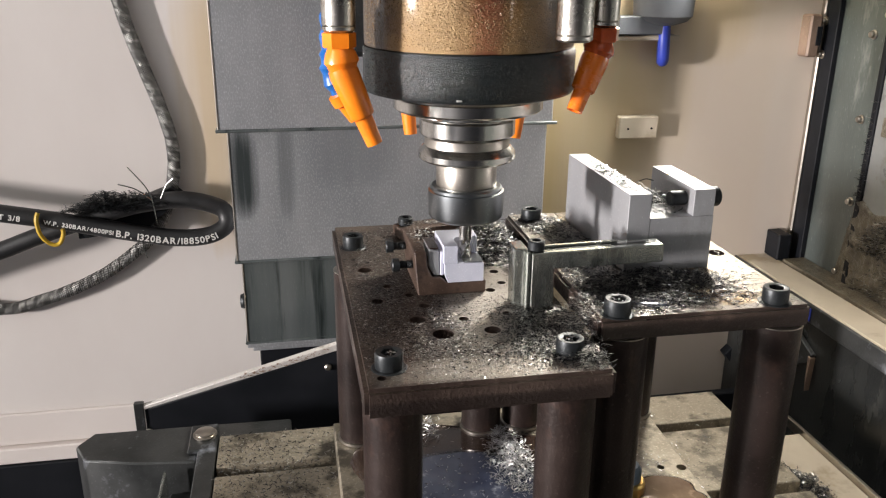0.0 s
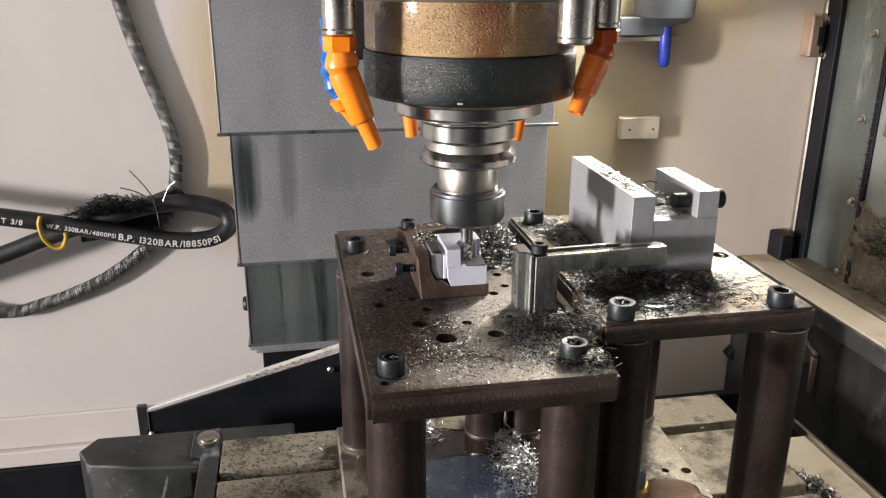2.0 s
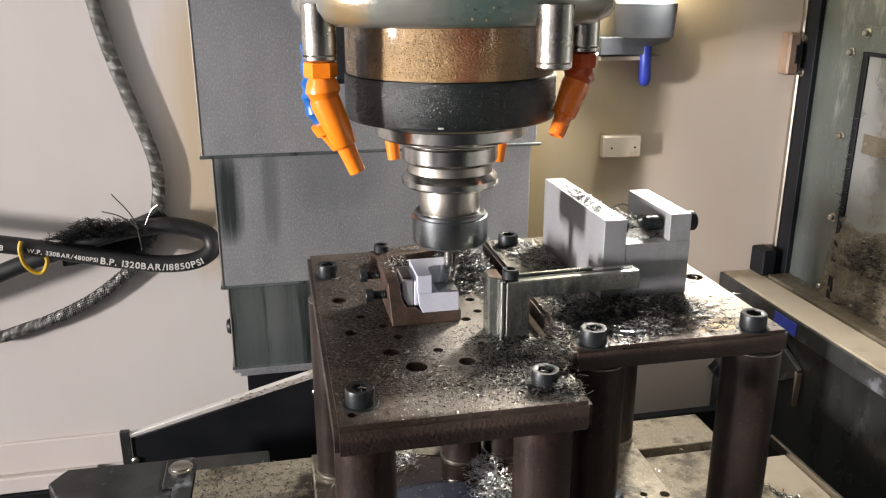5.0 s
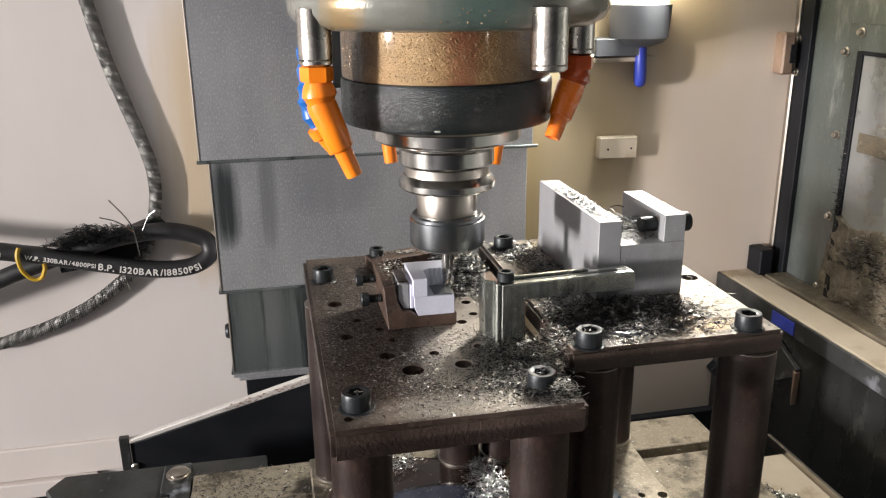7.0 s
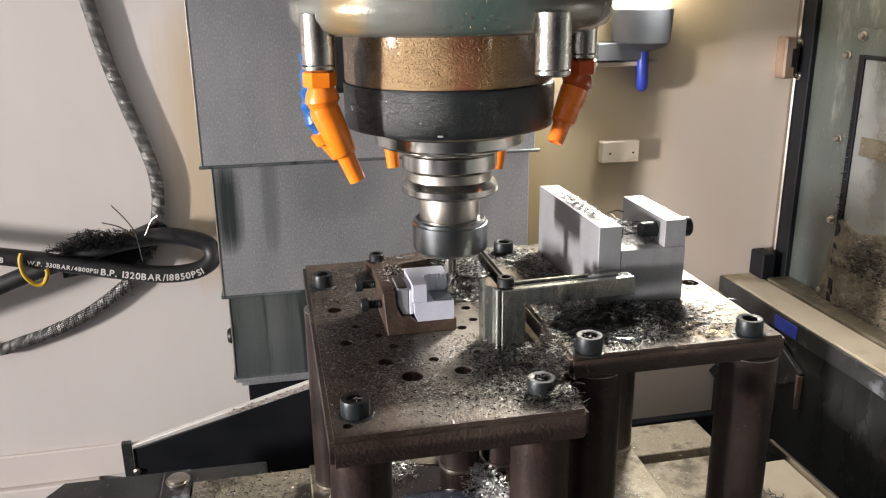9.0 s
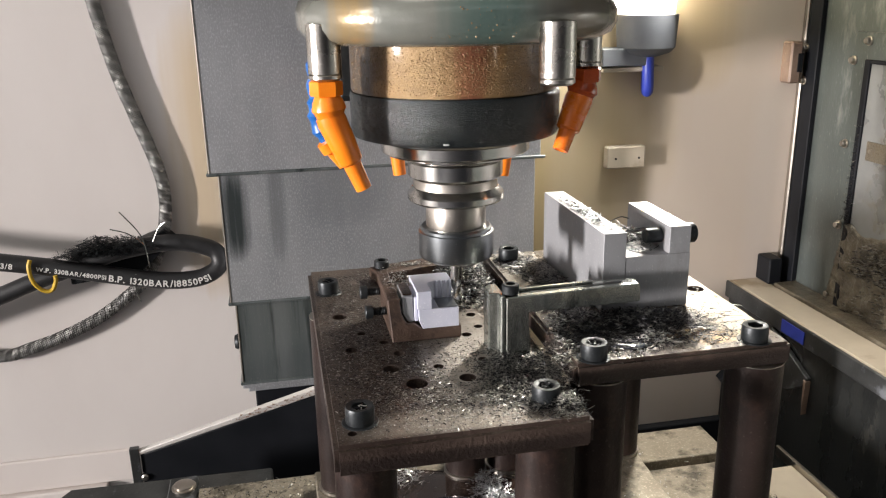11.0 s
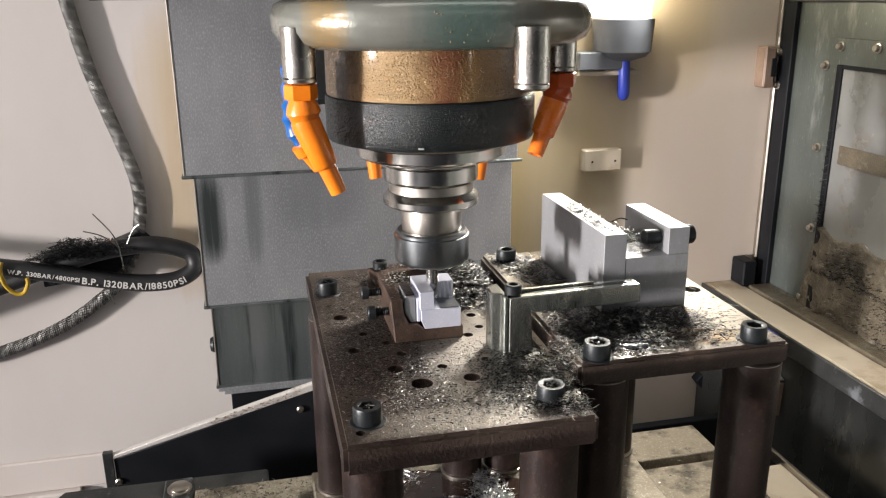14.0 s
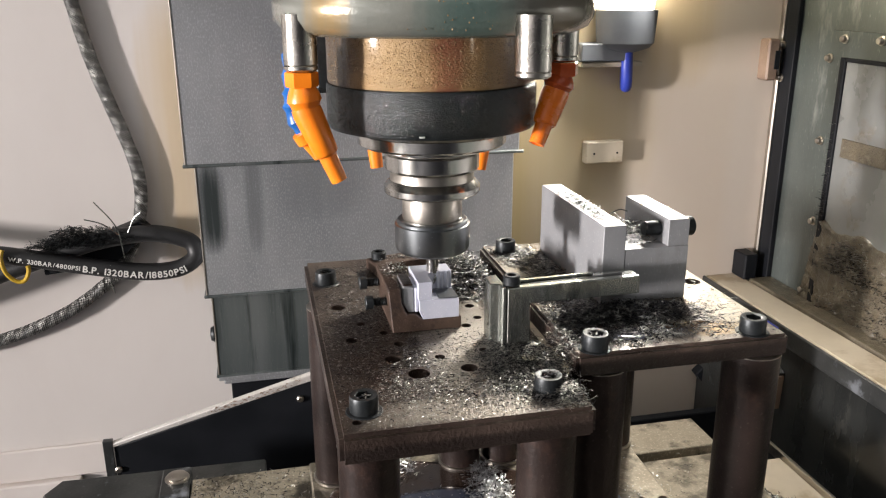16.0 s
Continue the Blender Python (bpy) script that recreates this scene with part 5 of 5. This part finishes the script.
# ---- movement ----
# seconds and millimetres: the table's shift along x and y, and the head's lift
TABLE_ROWS = [
    (0.0, -0.0, -0.0), (0.1, 0.6, 0.6), (0.2, 3.4, 1.0), (0.3, 5.3, 1.8), (0.4, 0.0, -1.9),
    (0.5, -14.8, -10.0), (0.6, -15.3, -11.4), (0.7, -13.8, -9.5), (0.8, -10.7, -7.8), (0.9, -7.7, -7.6),
    (1.0, -5.0, -10.3), (1.1, -4.7, -13.3), (1.2, -3.8, -15.1), (1.3, -3.1, -15.1), (1.4, -0.6, -12.8),
    (1.5, 3.2, -10.1), (1.6, 4.9, -9.4), (1.7, 6.3, -9.0), (1.8, 6.0, -8.2), (1.9, 3.1, -6.1),
    (2.0, 0.3, -2.7), (2.1, -1.1, -0.6), (2.2, -0.2, -0.6), (2.3, 2.4, -0.5), (2.4, 3.3, 0.2),
    (2.5, -11.0, -8.7), (2.6, -17.7, -12.6), (2.7, -16.6, -12.0), (2.8, -14.2, -9.7), (2.9, -10.2, -7.9),
    (3.0, -6.9, -8.1), (3.1, -5.1, -11.3), (3.2, -5.0, -14.3), (3.3, -4.3, -15.8), (3.4, -3.4, -15.2),
    (3.5, -0.2, -12.6), (3.6, 2.9, -10.8), (3.7, 4.6, -10.2), (3.8, 6.1, -9.6), (3.9, 4.9, -8.2),
    (4.0, 2.0, -5.7), (4.1, -0.1, -1.8), (4.2, -0.1, -0.4), (4.3, 2.1, -0.0), (4.4, 4.8, 0.7),
    (4.5, 3.9, 0.2), (4.6, -13.3, -9.8), (4.7, -15.5, -11.9), (4.8, -14.5, -10.4), (4.9, -12.0, -8.5),
    (5.0, -8.8, -7.6), (5.1, -6.0, -9.2), (5.2, -5.2, -12.6), (5.3, -4.7, -15.1), (5.4, -4.2, -16.0),
    (5.5, -2.6, -14.5), (5.6, 1.1, -11.8), (5.7, 3.6, -10.5), (5.8, 5.3, -10.0), (5.9, 6.2, -9.2),
    (6.0, 4.1, -7.3), (6.1, 1.3, -4.3), (6.2, -0.2, -0.9), (6.3, 0.6, -0.2), (6.4, 3.4, 0.3),
    (6.5, 5.3, 1.2), (6.6, -0.9, -2.9), (6.7, -14.8, -10.5), (6.8, -15.2, -11.6), (6.9, -13.7, -9.5),
    (7.0, -10.5, -7.7), (7.1, -7.7, -7.7), (7.2, -5.2, -10.4), (7.3, -5.3, -13.7), (7.4, -4.5, -15.7),
    (7.5, -4.0, -15.9), (7.6, -1.5, -13.7), (7.7, 2.1, -11.3), (7.8, 4.1, -10.4), (7.9, 5.8, -9.8),
    (8.0, 5.6, -8.7), (8.1, 3.1, -6.4), (8.2, 0.6, -2.8), (8.3, 0.0, -0.6), (8.4, 1.6, -0.2),
    (8.5, 4.7, 0.3), (8.6, 5.9, 1.3), (8.7, -9.0, -7.8), (8.8, -15.3, -11.5), (8.9, -14.9, -11.1),
    (9.0, -13.0, -9.1), (9.1, -9.6, -7.7), (9.2, -6.9, -8.3), (9.3, -5.1, -11.6), (9.4, -4.9, -14.5),
    (9.5, -4.2, -16.0), (9.6, -3.2, -15.2), (9.7, 0.1, -12.6), (9.8, 3.2, -10.9), (9.9, 5.0, -10.3),
    (10.0, 6.5, -9.7), (10.1, 5.1, -8.2), (10.2, 2.2, -5.6), (10.3, 0.1, -1.8), (10.4, 0.3, -0.5),
    (10.5, 2.6, -0.1), (10.6, 5.2, 0.7), (10.7, 3.6, -0.3), (10.8, -13.4, -10.0), (10.9, -15.3, -12.0),
    (11.0, -14.2, -10.3), (11.1, -11.7, -8.4), (11.2, -8.5, -7.7), (11.3, -5.7, -9.4), (11.4, -5.1, -12.8),
    (11.5, -4.5, -15.2), (11.6, -4.1, -16.0), (11.7, -2.4, -14.4), (11.8, 1.3, -11.7), (11.9, 3.7, -10.5),
    (12.0, 5.4, -10.0), (12.1, 6.1, -9.1), (12.2, 3.8, -7.2), (12.3, 1.1, -4.0), (12.4, -0.4, -0.7),
    (12.5, 0.5, -0.2), (12.6, 3.5, 0.3), (12.7, 5.2, 1.3), (12.8, -2.1, -3.5), (12.9, -15.1, -10.5),
    (13.0, -15.3, -11.4), (13.1, -13.8, -9.4), (13.2, -10.6, -7.7), (13.3, -7.7, -7.7), (13.4, -5.3, -10.6),
    (13.5, -5.2, -13.8), (13.6, -4.5, -15.7), (13.7, -3.9, -15.7), (13.8, -1.4, -13.5), (13.9, 2.0, -11.2),
    (14.0, 3.8, -10.5), (14.1, 5.5, -10.2), (14.2, 5.1, -9.3), (14.3, 2.3, -7.2), (14.4, -0.1, -3.7),
    (14.5, -0.7, -1.8), (14.6, 1.0, -1.4), (14.7, 4.2, -0.8), (14.8, 5.5, 0.1), (14.9, -10.3, -9.4),
    (15.0, -15.4, -12.8), (15.1, -14.9, -12.1), (15.2, -13.1, -10.2), (15.3, -9.8, -8.9), (15.4, -7.2, -9.7),
    (15.5, -5.7, -13.1), (15.6, -5.6, -15.9), (15.7, -5.0, -17.3), (15.8, -4.0, -16.3), (15.9, -0.8, -13.7),
    (16.0, 2.1, -11.9),
]
HEAD_ROWS = [
    (0.0, -0.0), (0.1, 0.0), (0.2, 0.0), (0.3, 0.0), (0.4, 11.0), (0.5, 5.1), (0.6, 0.1), (0.7, 0.1),
    (0.8, 0.1), (0.9, 0.1), (1.0, 0.1), (1.1, 0.0), (1.2, -0.0), (1.3, -0.1), (1.4, -0.1), (1.5, -0.2),
    (1.6, -0.2), (1.7, -0.2), (1.8, -0.2), (1.9, -0.2), (2.0, -0.2), (2.1, -0.2), (2.2, -0.2), (2.3, -0.2),
    (2.4, 3.6), (2.5, 10.2), (2.6, 3.3), (2.7, -0.3), (2.8, -0.3), (2.9, -0.3), (3.0, -0.3), (3.1, -0.2),
    (3.2, -0.2), (3.3, -0.1), (3.4, -0.1), (3.5, -0.0), (3.6, -0.1), (3.7, -0.1), (3.8, -0.1), (3.9, -0.2),
    (4.0, -0.2), (4.1, -0.2), (4.2, -0.2), (4.3, -0.3), (4.4, -0.3), (4.5, 7.4), (4.6, 9.4), (4.7, 1.3),
    (4.8, -0.3), (4.9, -0.4), (5.0, -0.4), (5.1, -0.4), (5.2, -0.4), (5.3, -0.4), (5.4, -0.4), (5.5, -0.5),
    (5.6, -0.5), (5.7, -0.5), (5.8, -0.5), (5.9, -0.5), (6.0, -0.5), (6.1, -0.6), (6.2, -0.6), (6.3, -0.6),
    (6.4, -0.6), (6.5, -0.6), (6.6, 10.5), (6.7, 5.1), (6.8, -0.4), (6.9, -0.4), (7.0, -0.3), (7.1, -0.3),
    (7.2, -0.4), (7.3, -0.4), (7.4, -0.4), (7.5, -0.4), (7.6, -0.5), (7.7, -0.5), (7.8, -0.5), (7.9, -0.5),
    (8.0, -0.6), (8.1, -0.6), (8.2, -0.6), (8.3, -0.7), (8.4, -0.7), (8.5, -0.7), (8.6, 3.7), (8.7, 11.2),
    (8.8, 2.8), (8.9, -0.5), (9.0, -0.4), (9.1, -0.5), (9.2, -0.5), (9.3, -0.6), (9.4, -0.6), (9.5, -0.7),
    (9.6, -0.7), (9.7, -0.7), (9.8, -0.8), (9.9, -0.8), (10.0, -0.8), (10.1, -0.8), (10.2, -0.9), (10.3, -0.9),
    (10.4, -0.9), (10.5, -0.9), (10.6, -1.0), (10.7, 7.3), (10.8, 8.1), (10.9, 0.4), (11.0, -1.1), (11.1, -1.1),
    (11.2, -1.1), (11.3, -1.1), (11.4, -1.2), (11.5, -1.2), (11.6, -1.2), (11.7, -1.2), (11.8, -1.2), (11.9, -1.3),
    (12.0, -1.3), (12.1, -1.3), (12.2, -1.3), (12.3, -1.4), (12.4, -1.4), (12.5, -1.4), (12.6, -1.4), (12.7, -0.3),
    (12.8, 9.8), (12.9, 3.6), (13.0, -1.4), (13.1, -1.4), (13.2, -1.5), (13.3, -1.6), (13.4, -1.6), (13.5, -1.7),
    (13.6, -1.7), (13.7, -1.7), (13.8, -1.8), (13.9, -1.8), (14.0, -1.8), (14.1, -1.8), (14.2, -1.8), (14.3, -1.8),
    (14.4, -1.8), (14.5, -1.8), (14.6, -1.9), (14.7, -1.9), (14.8, 3.0), (14.9, 9.9), (15.0, 4.2), (15.1, -2.1),
    (15.2, -2.2), (15.3, -2.2), (15.4, -2.2), (15.5, -2.3), (15.6, -2.2), (15.7, -2.1), (15.8, -2.1), (15.9, -2.0),
    (16.0, -1.9),
]


def motions():
    for ob in ON_TABLE:
        o = ob.location.copy()
        walk(ob, [(t, pose(o.x + dx / 1000, o.y + dy / 1000, o.z)) for t, dx, dy in TABLE_ROWS])
    for ob in ON_HEAD:
        o = ob.location.copy()
        walk(ob, [(t, pose(o.x, o.y, o.z + dz / 1000)) for t, dz in HEAD_ROWS])


motions()
